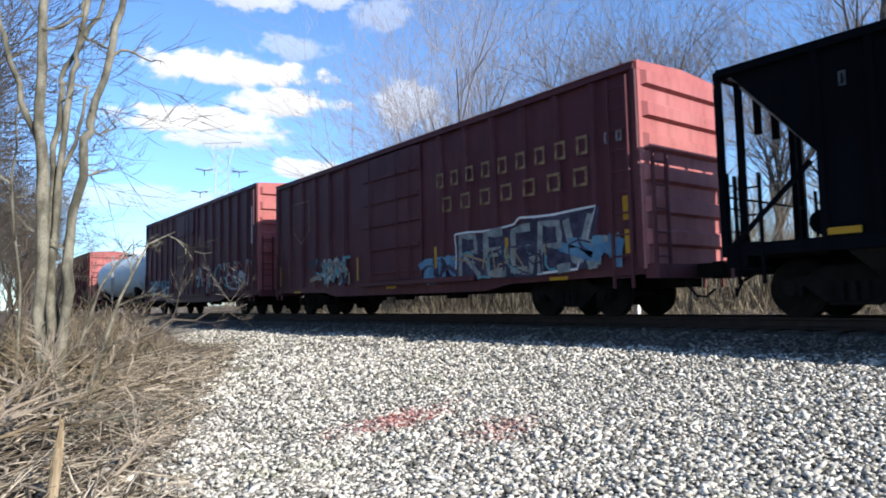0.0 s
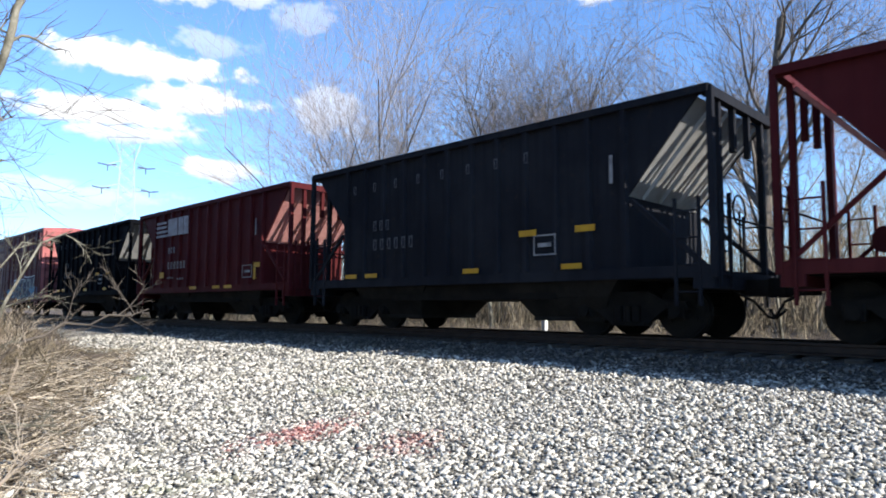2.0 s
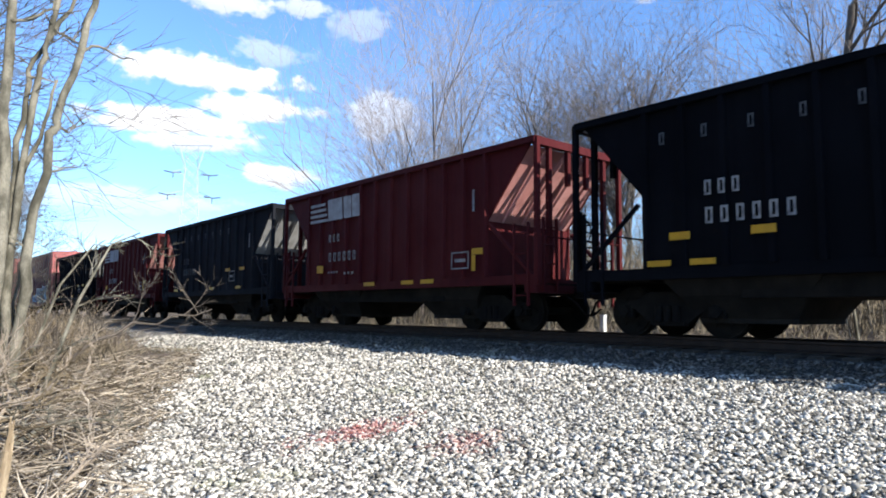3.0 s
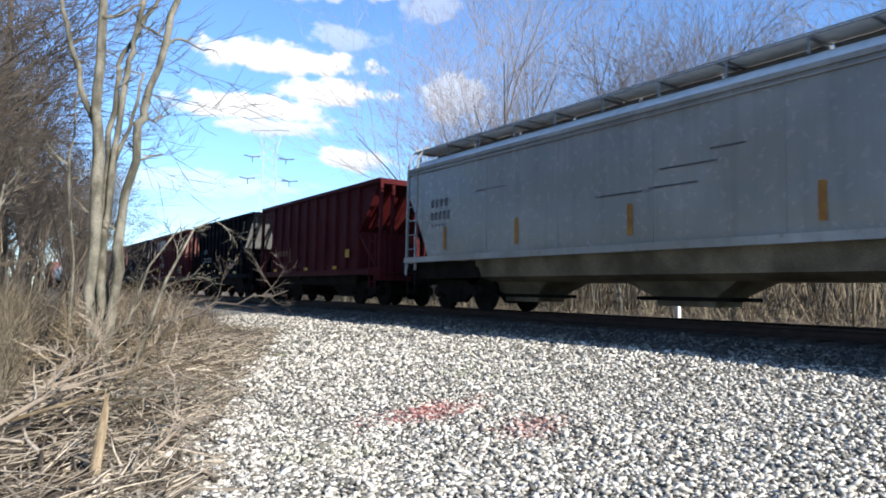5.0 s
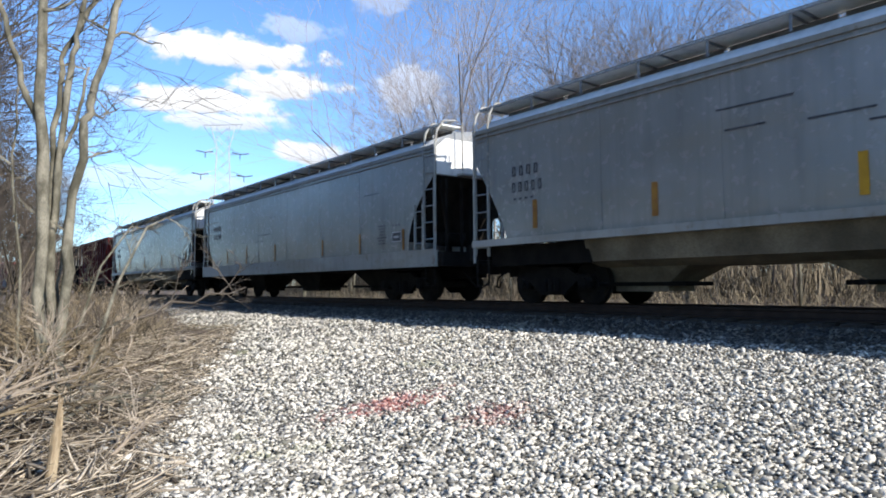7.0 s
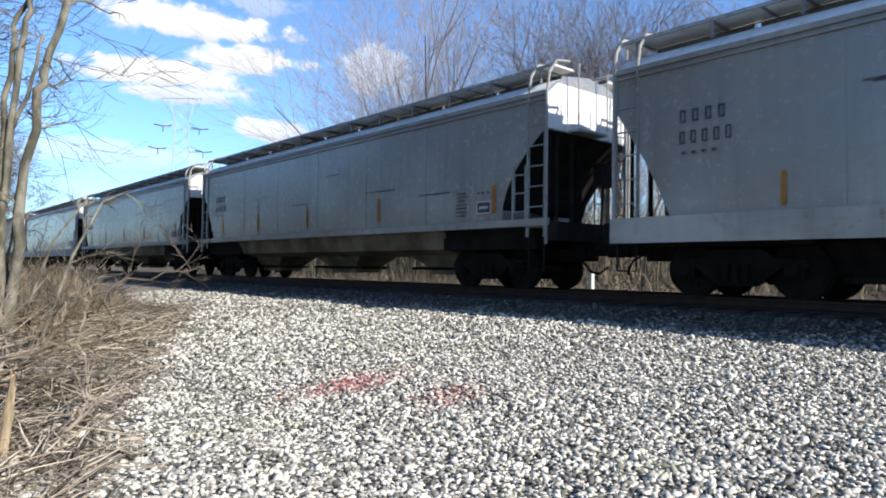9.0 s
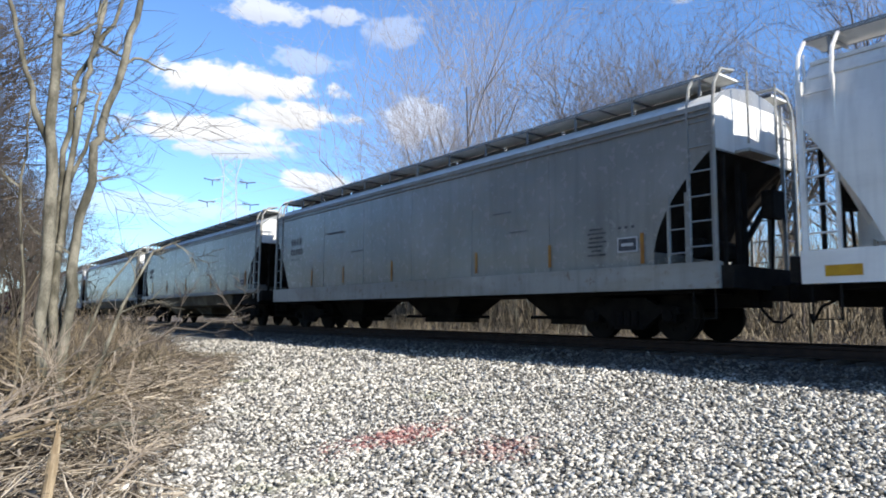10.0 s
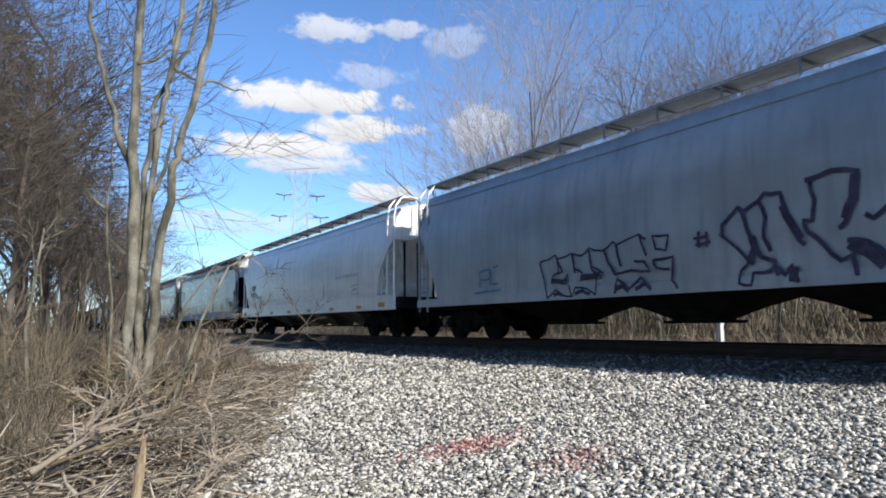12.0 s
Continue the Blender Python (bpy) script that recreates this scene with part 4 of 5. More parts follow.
tangle(c, X - .002, -1.2, -7.4, .98, 2.15, 90, (SPRAY_TAN, SPRAY_WHITE, SPRAY_TEAL, SPRAY_DARK, OXIDE_END, MARK_PALE), 14, .09)
tangle(c, X - .002, 7.4, 3.6, .98, 1.75, 44, (SPRAY_TEAL, SPRAY_BLUE, SPRAY_TEAL, SPRAY_DARK), 15, .10, "teal sprayed line")
stripes(c, X, (-7.9,), 3.6, .12, 1.5, PAINT_WHITE, "white ladder edge")
c = on_train(tank_car(50.75, "pale blue-white tank car"), 50.75)
c = on_train(boxcar(67.2, 8.0, 4.9, HOPPER_RED, OXIDE_END, "bright red boxcar far up the train", pitch=17.5), 67.2)
c = on_train(covered_hopper(85.5, COVERED_PALE, COVERED_SILL, "pale gray covered hopper far up the train"), 85.5)
c = on_train(boxcar(104.0, 8.0, 4.8, OXIDE, OXIDE_END, "oxide red boxcar far up the train", pitch=17.5), 104.0)

XH = -1.488
HOPPERS = ((5.8, 0, "black open hopper car with faded white letters"), (-6.3, 1, "red open hopper car with white striped logo"),
           (-18.45, 0, "dusty black open hopper car with worn stencils"), (-30.45, 1, "red open hopper car with bright white logo"),
           (-42.5, 0, "clean black open hopper car with white stencils"), (-54.75, 2, "brown-red ribbed open hopper car"))
for lead, kind, label in HOPPERS:
    paint = HOPPER_RED if kind else HOPPER_DUSTY if "dusty" in label else HOPPER_BLACK
    y0 = lead - 5.52
    # Kind 2 keeps the dark red: no sun coloured into its ends.
    c = on_train(open_hopper(y0, paint, SLOPE_RED_LIT if kind == 1 else HOPPER_RED if kind else DUSTY_LIT, label, posts=12 if kind < 2 else 10), y0)
    if kind == 1:
        logo = Shape()
        for k in range(4):
            z = 3.10 + k * .165
            logo.box(XH * 1.002, XH, 2.75 + k * .06, 3.8, z, z + .085)
        for ya, yb, lean in ((2.72, 2.50, -.06), (2.44, 2.24, -.06), (2.18, 1.98, -.06), (1.86, 1.50, -.05), (1.42, 1.08, -.05)):
            logo.add([(XH * 1.002, y, z) for y, z in ((ya, 3.10), (yb + lean, 3.10), (yb, 3.74), (ya - lean, 3.74))], [(0, 1, 2, 3)])
        part("logo", logo, LOGO_WHITE, c, "white striped emblem")
        bars(c, XH, 2.72, 2.05, 2.56, .22, 3, MARK_WHITE, "white stencil marks")
        bars(c, XH, 2.72, 1.15, 2.0, .26, 6, MARK_WHITE, "white stencil marks")
        bars(c, XH, 2.7, 2.1, 1.55, .06, 4, MARK_WHITE, "small white stencil lines")
        bars(c, XH, 1.85, 1.25, 1.5, .07, 3, MARK_WHITE, "small white stencil lines")
        stripes(c, XH, (3.15,), 1.66, .36, .22)
        stripes(c, XH, (.5, -1.2, -2.0), 1.15, .50, .10)
        frame_mark(c, XH, -3.2, 1.60, .30, .20, MARK_WHITE)
        stripes(c, XH, (-3.65,), 2.95, .07, .5, MARK_WHITE, "white handhold mark")
        stripes(c, XH, (-3.78,), 1.78, .36, .14)
        stripes(c, XH, (-3.66,), 1.52, .12, .36)
    elif kind == 0:
        ink = MARK_WHITE if "clean" in label else MARK_DIM
        for k in range(8):
            bars(c, XH, 3.70 - k * .78, 3.50 - k * .78, 3.45, .22, 1, MARK_DIM, "single large stencil mark")
        bars(c, XH, 2.9, 2.2, 2.48, .25, 3, ink, "white stencil marks")
        bars(c, XH, 2.9, 1.35, 2.02, .27, 6, ink, "white stencil marks")
        if "clean" in label:
            stripes(c, XH, (3.3, 1.9), 1.72, .38, .13)
        frame_mark(c, XH, -2.3, 1.7, .26, .20, MARK_WHITE)
        stripes(c, XH, (3.7, 2.9, -.4, -2.9), 1.27, .45, .10)
        stripes(c, XH, (-1.9, -3.2), 1.95, .42, .12)
        stripes(c, XH, (-3.75,), 2.95, .07, .5, MARK_WHITE, "white handhold mark")
    else:
        stripes(c, XH, (3.6, .3, -2.3), 1.27, .35, .12)
        stripes(c, XH, (-3.3,), 1.75, .3, .28)
        bars(c, XH, 3.4, 2.2, 1.95, .2, 4, MARK_TAN, "worn stencil marks")

XC = -1.437
COVERED = ((-67.5, 0, 8.88), (-86.75, 1, 8.95), (-106.3, 0, 8.75), (-125.5, 0, 8.95), (-145.1, 1, 8.9), (-164.4, 2, 9.2), (-184.6, 3, 9.2))
LOOKS = (("gray covered hopper car with orange side strips", COVERED_GRAY, COVERED_SILL), ("gray covered hopper car with rust streaks and pale sill", COVERED_GRAY, COVERED_SILL),
         ("pale gray rounded covered hopper car", COVERED_PALE, COVERED_PALE), ("blue-gray rounded covered hopper car with black graffiti", COVERED_BLUE, COVERED_BLUE))
for number, (lead, kind, half) in enumerate(COVERED):
    label, paint, trim = LOOKS[kind]
    y0 = lead - half
    c = on_train(covered_hopper(y0, paint, trim, label, half, 2 * half + 1.5, kind > 1, 4 if kind == 2 else 3,
                                band=(.12, .42, .46, .20)[kind], sill=(1.44, 1.34, 1.40, 1.15)[kind], top=4.42), y0)
    q = half - 1.75
    if kind < 2:
        ink = MARK_BLACK
        hi = (2.95, 3.04)[kind]
        bars(c, XC, q + .55, q - .35, hi, .22, 4, ink, "black stencil marks")
        bars(c, XC, q + .55, q - .45, hi - .36, .22, 5, ink, "black stencil marks")
        bars(c, XC, q + .5, q - .2, hi - .62, .05, 4, ink, "small black stencil lines")
        r = random.Random(70 + number)
        for k in range(7):
            wide = r.uniform(.16, .30)
            part("stencil_line", Shape().box(XC * 1.002, XC, -q + .80 - wide, -q + .80 + wide * r.uniform(.3, .9), 1.62 + k * .085, 1.655 + k * .085), ink, c, "small black stencil lines")
        part("data_panel", Shape().box(XC * 1.0012, XC, -q - .20, -q + .22, 1.66, 1.92), MARK_BLACK, c, "small black data panel with a pale border")
        frame_mark(c, XC * 1.002, -q + .01, 1.79, .23, .145, MARK_PALE)
        bars(c, XC, -q + .25, -q - .2, 2.12, .05, 3, ink, "small black stencil lines")
        r = random.Random(number)
        if kind == 0:
            for y in (q - .2, q - 3.2, q - 6.6, -q + 4.0, -q - .30):
                stripes(c, XC, (y,), 1.95, .13, .62, YELLOW if r.random() < .25 else RUST_STREAK, "orange vertical side strip")
        else:
            for y in (q - 1.2, q - 3.4, q - 6.2, -q + 4.4, -q + 2.0, -q - .32):
                stripes(c, XC, (y,), 1.70, .08, .45 + .3 * r.random(), RUST_STREAK, "orange rust streak")
        for k in range(5):
            y = r.uniform(-q + 1, q - 2)
            stripes(c, XC, (y,), r.uniform(2.2, 3.3), r.uniform(.4, 1.3), .03, MARK_BLACK, "dark scuff")
    elif kind == 2:
        bars(c, -1.494, q + .1, q - .75, 2.46, .24, 4, MARK_BLACK, "black stencil marks")
        bars(c, -1.494, q + .1, q - .85, 2.12, .24, 5, MARK_BLACK, "black stencil marks")
        bars(c, -1.494, q - .2, q - 2.0, 1.95, .05, 7, MARK_BLACK, "small black stencil lines")
        bars(c, -1.494, -q + 3.2, -q + 1.0, 2.3, .14, 9, MARK_PALE, "faded gray stencil line")
        frame_mark(c, -1.494, -q + 1.3, 1.75, .3, .18, MARK_PALE)
        stripes(c, -1.507, [6.47 - 2.6 * k for k in range(6)], 1.08, .45, .11)
        stripes(c, -1.507, (half - .5, -half + .8), 1.12, .50, .16)
    else:
        XL = -1.508
        scrawl(c, XL, 6.1, 4.9, 1.25, 1.95, ("2,2 2,8 6,8.4", "2,5 6,5 6.2,8", "6,8 6,3 9,3", "0,0 4,.4 10,.6", "7,9 9,9.6"), .045, SPRAY_BLUE, "thin blue sprayed tag")
        scrawl(c, XL, 3.35, -.6, .99, 2.04, TAG_SMALL, .052, SPRAY_DARK, "black sprayed graffiti line")
        scrawl(c, XL - .004, 3.35, -.6, .99, 2.04, TAG_SPOTS, .10, SPRAY_DARK, "heavy black sprayed graffiti line")
        scrawl(c, XL, -1.0, -1.4, 1.75, 2.05, ("0,6 8,7", "1,2 9,3", "3,0 3,10", "7,0 7,9"), .06, SPRAY_DARK, "small black sprayed mark")
        scrawl(c, XL, -1.55, -4.3, .98, 2.60, TAG_LARGE, .072, SPRAY_DARK, "black sprayed graffiti line")
        scrawl(c, XL - .004, -1.55, -4.3, .98, 2.60, TAG_HEAVY, .13, SPRAY_DARK, "heavy black sprayed graffiti line")


# ---- trees ----
def limb(shape, twigs, p, d, length, r, level, rnd, up, top_level, twig_density):
    """One branch and, further out, those that grow from it."""
    count = 6 if level == 0 else 4 if level < 2 else 3 if level < 4 else 2
    pts, rad = [p.copy()], [r]
    bend = Vector((rnd.gauss(0, 1), rnd.gauss(0, 1), rnd.gauss(0, .5))) * (.05 if level == 0 else .13)
    ways = [d.copy()]
    for k in range(count):
        d = (d + bend * rnd.uniform(.3, 1.4) + Vector((0, 0, up if level else .05)) + Vector((rnd.gauss(0, .09), rnd.gauss(0, .09), rnd.gauss(0, .06)))).normalized()
        p = p + d * length / count
        pts.append(p.copy())
        ways.append(d.copy())
        rad.append(r * (1 - .72 * (k + 1) / count) if level else r * (1 - .6 * (k + 1) / count))
    (shape if level < 2 else twigs).tube(pts, rad, (8, 6, 4, 3, 3, 3)[level], False)
    if level >= top_level:
        return
    kids = (twig_density[0], twig_density[1], twig_density[2], 4, 3)[level]
    for k in range(kids):
        at = rnd.uniform(.22 if level == 0 else .15, .98) if k else 1.0
        i = min(count - 1, int(at * count))
        f = at * count - i
        q = pts[i].lerp(pts[i + 1], f)
        axis = ways[i + 1]
        out = Vector((rnd.gauss(0, 1), rnd.gauss(0, 1), rnd.gauss(0, .6)))
        out = (out - axis * out.dot(axis)).normalized()
        spread = rnd.uniform(.45, .95) if level else rnd.uniform(.45, .85)
        kid = (axis + out * spread).normalized()
        rr = max(.0085, rad[i] * rnd.uniform(.36, .58))
        limb(shape, twigs, q, kid, length * (rnd.uniform(.30, .50) if level == 0 else rnd.uniform(.40, .62)) * (1.15 - .4 * at * (level == 0)), rr, level + 1, rnd, up, top_level, twig_density)


def tree(name, seed, tall, r, label, bark=BARK, twig=TWIG, up=.10, density=(13, 6, 5), top_level=4, leaders=1):
    rnd = random.Random(seed)
    s, t = Shape(), Shape()
    for k in range(leaders - 1):
        way = Vector((rnd.gauss(0, .22), rnd.gauss(0, .22), 1)).normalized()
        limb(s, t, Vector((way.x, way.y, -.1)) * .8, way, tall * rnd.uniform(.55, .8), r * rnd.uniform(.55, .85), 0, rnd, up, top_level, density)
    limb(s, t, Vector((0, 0, -.15)), Vector((rnd.gauss(0, .05), rnd.gauss(0, .05), 1)).normalized(), tall * .72, r, 0, rnd, up, top_level, density)
    ob = thing(name, pose(0, 0, 0), label, "tree", "bare trees")
    for nm, sh, mt in (("trunk", s, bark), ("crown", t, twig)):
        me = bpy.data.meshes.new(nm)
        me.from_pydata(sh.v, [], sh.f)
        me.materials.append(mt)
        me.shade_smooth()
        part(nm, me, None, ob)
    return ob


def vase_tree(seed, tall, r, label, fork, limbs, lean, bark=BARK, twig=TWIG, up=.10, density=(0, 8, 6)):
    """A tree that forks low into several rising limbs with a fine rounded crown."""
    rnd = random.Random(seed)
    s, t = Shape(), Shape()
    base = tall * fork
    trunk = [Vector((rnd.gauss(0, .04) * i, rnd.gauss(0, .04) * i, -.15 + (base + .15) * i / 4)) for i in range(5)]
    s.tube(trunk, [r * (1 - .09 * i) for i in range(5)], 9, False)
    for k in range(limbs):
        a = math.tau * (k + rnd.uniform(-.3, .3)) / limbs
        tilt = lean * (.25 + .9 * rnd.random())
        way = Vector((math.cos(a) * tilt, math.sin(a) * tilt, 1)).normalized()
        start = trunk[3].lerp(trunk[4], rnd.random())
        limb(s, t, start, way, (tall - base) * rnd.uniform(.62, .92) * (1 - .25 * tilt), r * rnd.uniform(.42, .62), 1, rnd, up, 4, density)
    ob = thing("tree", pose(0, 0, 0), label, "tree", "bare trees")
    for nm, sh, mt in (("trunk", s, bark), ("crown", t, twig)):
        me = bpy.data.meshes.new(nm)
        me.from_pydata(sh.v, [], sh.f)
        me.materials.append(mt)
        me.shade_smooth()
        part(nm, me, None, ob)
    return ob


FOREST = [vase_tree(11, 15.0, .17, "bare gray-brown tree with upright twigs", .08, 7, .20, up=.07, density=(0, 10, 6)),
          vase_tree(12, 17.0, .24, "tall bare tree with a spreading crown", .36, 7, .40, twig=TWIG_GRAY, up=.07, density=(0, 12, 6)),
          tree("tree", 13, 17, .30, "bare tree with heavy dark limbs", bark=BARK, twig=BARK, up=.02, density=(12, 6, 5)),
          tree("tree", 14, 11, .13, "slim bare tan tree", bark=BARK_PALE, twig=TWIG_TAN, up=.16, density=(12, 6, 4)),
          vase_tree(15, 13.5, .15, "bare tree with fine reddish twigs", .14, 6, .22, up=.08, density=(0, 8, 5)),
          tree("tree", 18, 15, .20, "tall dark bare woodland tree", twig=TWIG_DARK, up=.06, density=(17, 7, 5)),
          tree("tree", 19, 11, .13, "dark tangled woodland tree", twig=TWIG_DARK, up=.03, density=(16, 7, 5)),
          tree("tree", 16, 12, .16, "distant bare gray tree", up=.09, density=(13, 7, 7), top_level=3),
          tree("tree", 17, 9, .11, "slim distant bare tree", up=.12, density=(12, 7, 6), top_level=3, twig=TWIG_TAN)]
# which, x, y, turn, scale
STANDS = ((0, 22.8, 27.6, 0, .98), (0, 21.6, 29.9, 140, .92), (4, 22.4, 28.0, 30, .85), (4, 27.5, 22.5, 260, .9), (1, 28.0, 19.0, 170, .85), (3, 25.2, 31.0, 40, 1.1), (4, 25.4, 26.2, 80, .92), (1, 25.5, 21.2, 10, .95), (1, 30.5, 21.5, 95, 1.0), (4, 29.5, 24.5, 200, .8),
          (0, 31.0, 10.5, 70, 1.0), (2, 27.0, 9.2, 30, 1.0), (1, 30.0, 14.2, 300, .85), (2, 31.0, 3.5, 170, 1.0), (8, 24.0, 40.0, 150, .85), (7, 27.0, 47.0, 33, .75),
          (3, 21.5, 13.5, 20, .62), (3, 20.4, 17.5, 240, .6), (3, 23.5, 6.5, 100, .6), (4, 36.0, 28.0, 210, .9), (7, 45, 15, 0, 1.1), (8, 34, 8, 30, .9), (8, 30, 20, 60, .8), (7, 48, 25, 90, 1.1), (7, 42, 35, 120, 1.0), (8, 26, 15, 150, .7),
          (8, 33, 25, 180, .8), (7, 50, 5, 210, 1.2), (8, 28, 5, 240, .7), (7, 40, 2, 270, 1.0), (8, 25, 29, 300, .7), (8, 30, 36, 330, .8), (7, 38, 43, 15, .9), (8, 35, 13, 45, .8), (7, 55, 14, 75, 1.2), (7, 52, 34, 105, 1.1),
          (8, 22.0, 10.0, 20, .55), (8, 23.0, 3.0, 130, .6), (8, 21.5, 21.0, 250, .5), (8, 27.0, 18.0, 310, .6), (8, 24.5, 12.0, 75, .6))
LEFT = ((5, -2.6, 15.0, 30, 1.0), (5, -4.4, 19.5, 110, 1.0), (6, -1.0, 21.5, 220, .95), (5, .4, 27.5, 10, .9), (6, -3.0, 12.2, 75, .8), (5, -6.5, 24.0, 140, 1.1), (6, 1.6, 35.0, 300, .85),
        (6, .5, 17.5, 200, .6), (6, 2.2, 24.0, 20, .55), (5, -4.6, 10.5, 60, .95), (6, 3.8, 44.0, 260, .8), (6, 4.4, 33.0, 160, .5), (5, -9.0, 17.0, 50, 1.0), (6, -2.2, 33.0, 190, 1.0), (6, 3.0, 29.0, 100, .55), (5, 6.0, 55.0, 15, .7),
        (5, -1.8, 18.0, 0, .9), (6, -.4, 14.2, 40, .7), (6, -2.0, 10.0, 80, .7), (5, -6.0, 14.0, 120, 1.1), (6, .9, 20.5, 160, .75), (6, -3.4, 8.4, 200, .7), (5, -.2, 24.5, 240, 1.0), (6, 1.8, 31.0, 280, .8), (5, -7.5, 20.0, 320, 1.2),
        (6, -1.4, 12.6, 15, .55), (6, 3.6, 37.0, 55, .8), (5, 2.0, 48.0, 95, .8))
used = set()
for which, x, y, turn, scale in STANDS + LEFT:
    ob = FOREST[which]
    if which in used:
        ob = copy_thing(ob, pose(x, y, height(x, y), 0, 0, turn))
    else:
        used.add(which)
        ob.matrix_basis = pose(x, y, height(x, y), 0, 0, turn)
    ob.matrix_basis = ob.matrix_basis @ Matrix.Diagonal((scale, scale, scale, 1))
rnd = random.Random(5)
for k in range(70):
    y = rnd.uniform(60, 210)
    x = rnd.choice((rnd.uniform(24, 60), rnd.uniform(28, 90), rnd.uniform(-30, 8)))
    ob = copy_thing(FOREST[rnd.choice((7, 7, 8))], pose(x, y, height(x, y), 0, 0, rnd.uniform(0, 360)))
    sc = rnd.uniform(.75, 1.15)
    ob.matrix_basis = ob.matrix_basis @ Matrix.Diagonal((sc, sc, sc, 1))

# the clump of pale stems at the edge of the gravel
clump = thing("sapling_clump", pose(1.5, 11.6, height(1.5, 11.6)), "clump of pale smooth dead stems with broken tips", "tree")
STEMS = (((0, 0), [(-.03, 0, -.2), (-.06, 0, .25), (-.12, 0, 1.86), (-.13, 0, 3.6), (-.20, 0, 4.5), (-.17, .1, 6.1), (-.08, .2, 8.8)], .125),
         ((0, 0), [(-.14, .02, 3.85), (-.44, .05, 4.61), (-.62, .1, 5.36), (-.75, .1, 5.94), (-.95, .2, 7.2)], .060),
         ((0, 0), [(.15, 0, -.2), (.21, 0, 1.43), (.24, 0, 2.4), (.41, 0, 3.99), (.49, 0, 4.38), (.76, 0, 5.47), (.95, .1, 6.37), (1.12, .2, 8.0)], .100),
         ((0, .15), [(.07, 0, -.2), (.03, 0, 2.28), (.11, 0, 3.64), (.25, 0, 5.04), (.30, 0, 5.5), (.44, .1, 6.24), (.60, .2, 7.8)], .075),
         ((0, .25), [(.02, 0, -.2), (-.01, 0, 2.46), (.02, 0, 4.0), (.14, 0, 4.96), (.27, .1, 5.49), (.66, .1, 6.3), (.90, .2, 7.4)], .062),
         ((0, .15), [(.12, 0, 3.5), (.35, -.05, 4.3), (.48, -.1, 5.02)], .045),
         ((0, 0), [(.76, 0, 5.45), (.93, 0, 5.67), (1.12, 0, 5.68), (1.40, 0, 5.58)], .032),
         ((0, 0), [(.42, 0, 3.9), (.44, .1, 3.55), (.70, .1, 3.67), (.83, .1, 3.73)], .024),
         ((0, 0), [(.47, 0, 4.31), (.69, .1, 4.22), (.95, .1, 4.45)], .020),
         ((0, 0), [(-.18, 0, 5.75), (.09, .1, 5.9), (.37, .1, 6.16), (.6, .1, 6.9)], .034),
         ((0, .15), [(.36, 0, 5.85), (.67, 0, 5.74), (.94, 0, 5.63)], .024),
         ((0, .3), [(.20, 0, -.2), (.16, 0, 1.2), (.22, .1, 2.2), (.30, .1, 3.1)], .032),
         ((-.4, .5), [(0, 0, -.2), (.06, 0, 1.9), (-.08, .1, 3.6), (.0, .1, 4.8)], .030))
for k, ((bx, by), path, r) in enumerate(STEMS):
    rr = random.Random(90 + k)
    pts = [Vector((bx + x, by + y, z)) for x, y, z in path]
    fine = [pts[0]]
    for a, b in zip(pts, pts[1:]):
        for f in (.35, .7):
            fine.append(a.lerp(b, f) + Vector((rr.gauss(0, .028), rr.gauss(0, .028), 0)))
        fine.append(b)
    pts = [tuple(p) for p in fine]
    s = Shape().tube(pts, [.86 * r * (1 - .5 * i / (len(pts) - 1)) * rr.uniform(.9, 1.12) for i in range(len(pts))], 10)
    stem = part("stem", s, BARK_PALE, clump, smooth=True)
    t = Shape()
    rr = random.Random(40 + k)
    for j in range(4):
        i = rr.randrange(1, len(pts))
        p = Vector(pts[i - 1]).lerp(Vector(pts[i]), rr.random())
        if p.z < 1.8:
            continue
        d = Vector((rr.gauss(0, 1), rr.gauss(0, .7), rr.uniform(.1, .9))).normalized()
        limb(t, t, p, d, rr.uniform(.22, .65), .018, 3, rr, .08, 4, (0, 0, 0))
    tagged(part("twig_spray", t, BARK_PALE, stem), kind="stuff")

# splintered stake
px, py = .79, 5.85
stake = thing("broken_stake", pose(px, py, height(px, py), 4, 5, 0), "splintered pale wooden stump of a sapling", "tree stump")
r = random.Random(3)
rings = []
for z, rad in ((-.1, .046), (.12, .041), (.32, .039), (.44, .034)):
    rings.append([(rad * math.cos(a) * r.uniform(.85, 1.1), rad * math.sin(a) * r.uniform(.85, 1.1), z) for a in [math.tau * k / 9 for k in range(9)]])
part("bark", Shape().loft(rings), SPLIT, stake)
for k in range(6):
    a = math.tau * k / 6
    x, y = .021 * math.cos(a), .021 * math.sin(a)
    tip = r.uniform(.50, .70)
    part("splinter", Shape().loft([[(x - .019, y - .015, .30), (x + .019, y - .015, .30), (x + .013, y + .018, .30)], [(x - .004, y, tip), (x + .006, y, tip), (x, y + .005, tip)]]), SPLIT, stake)


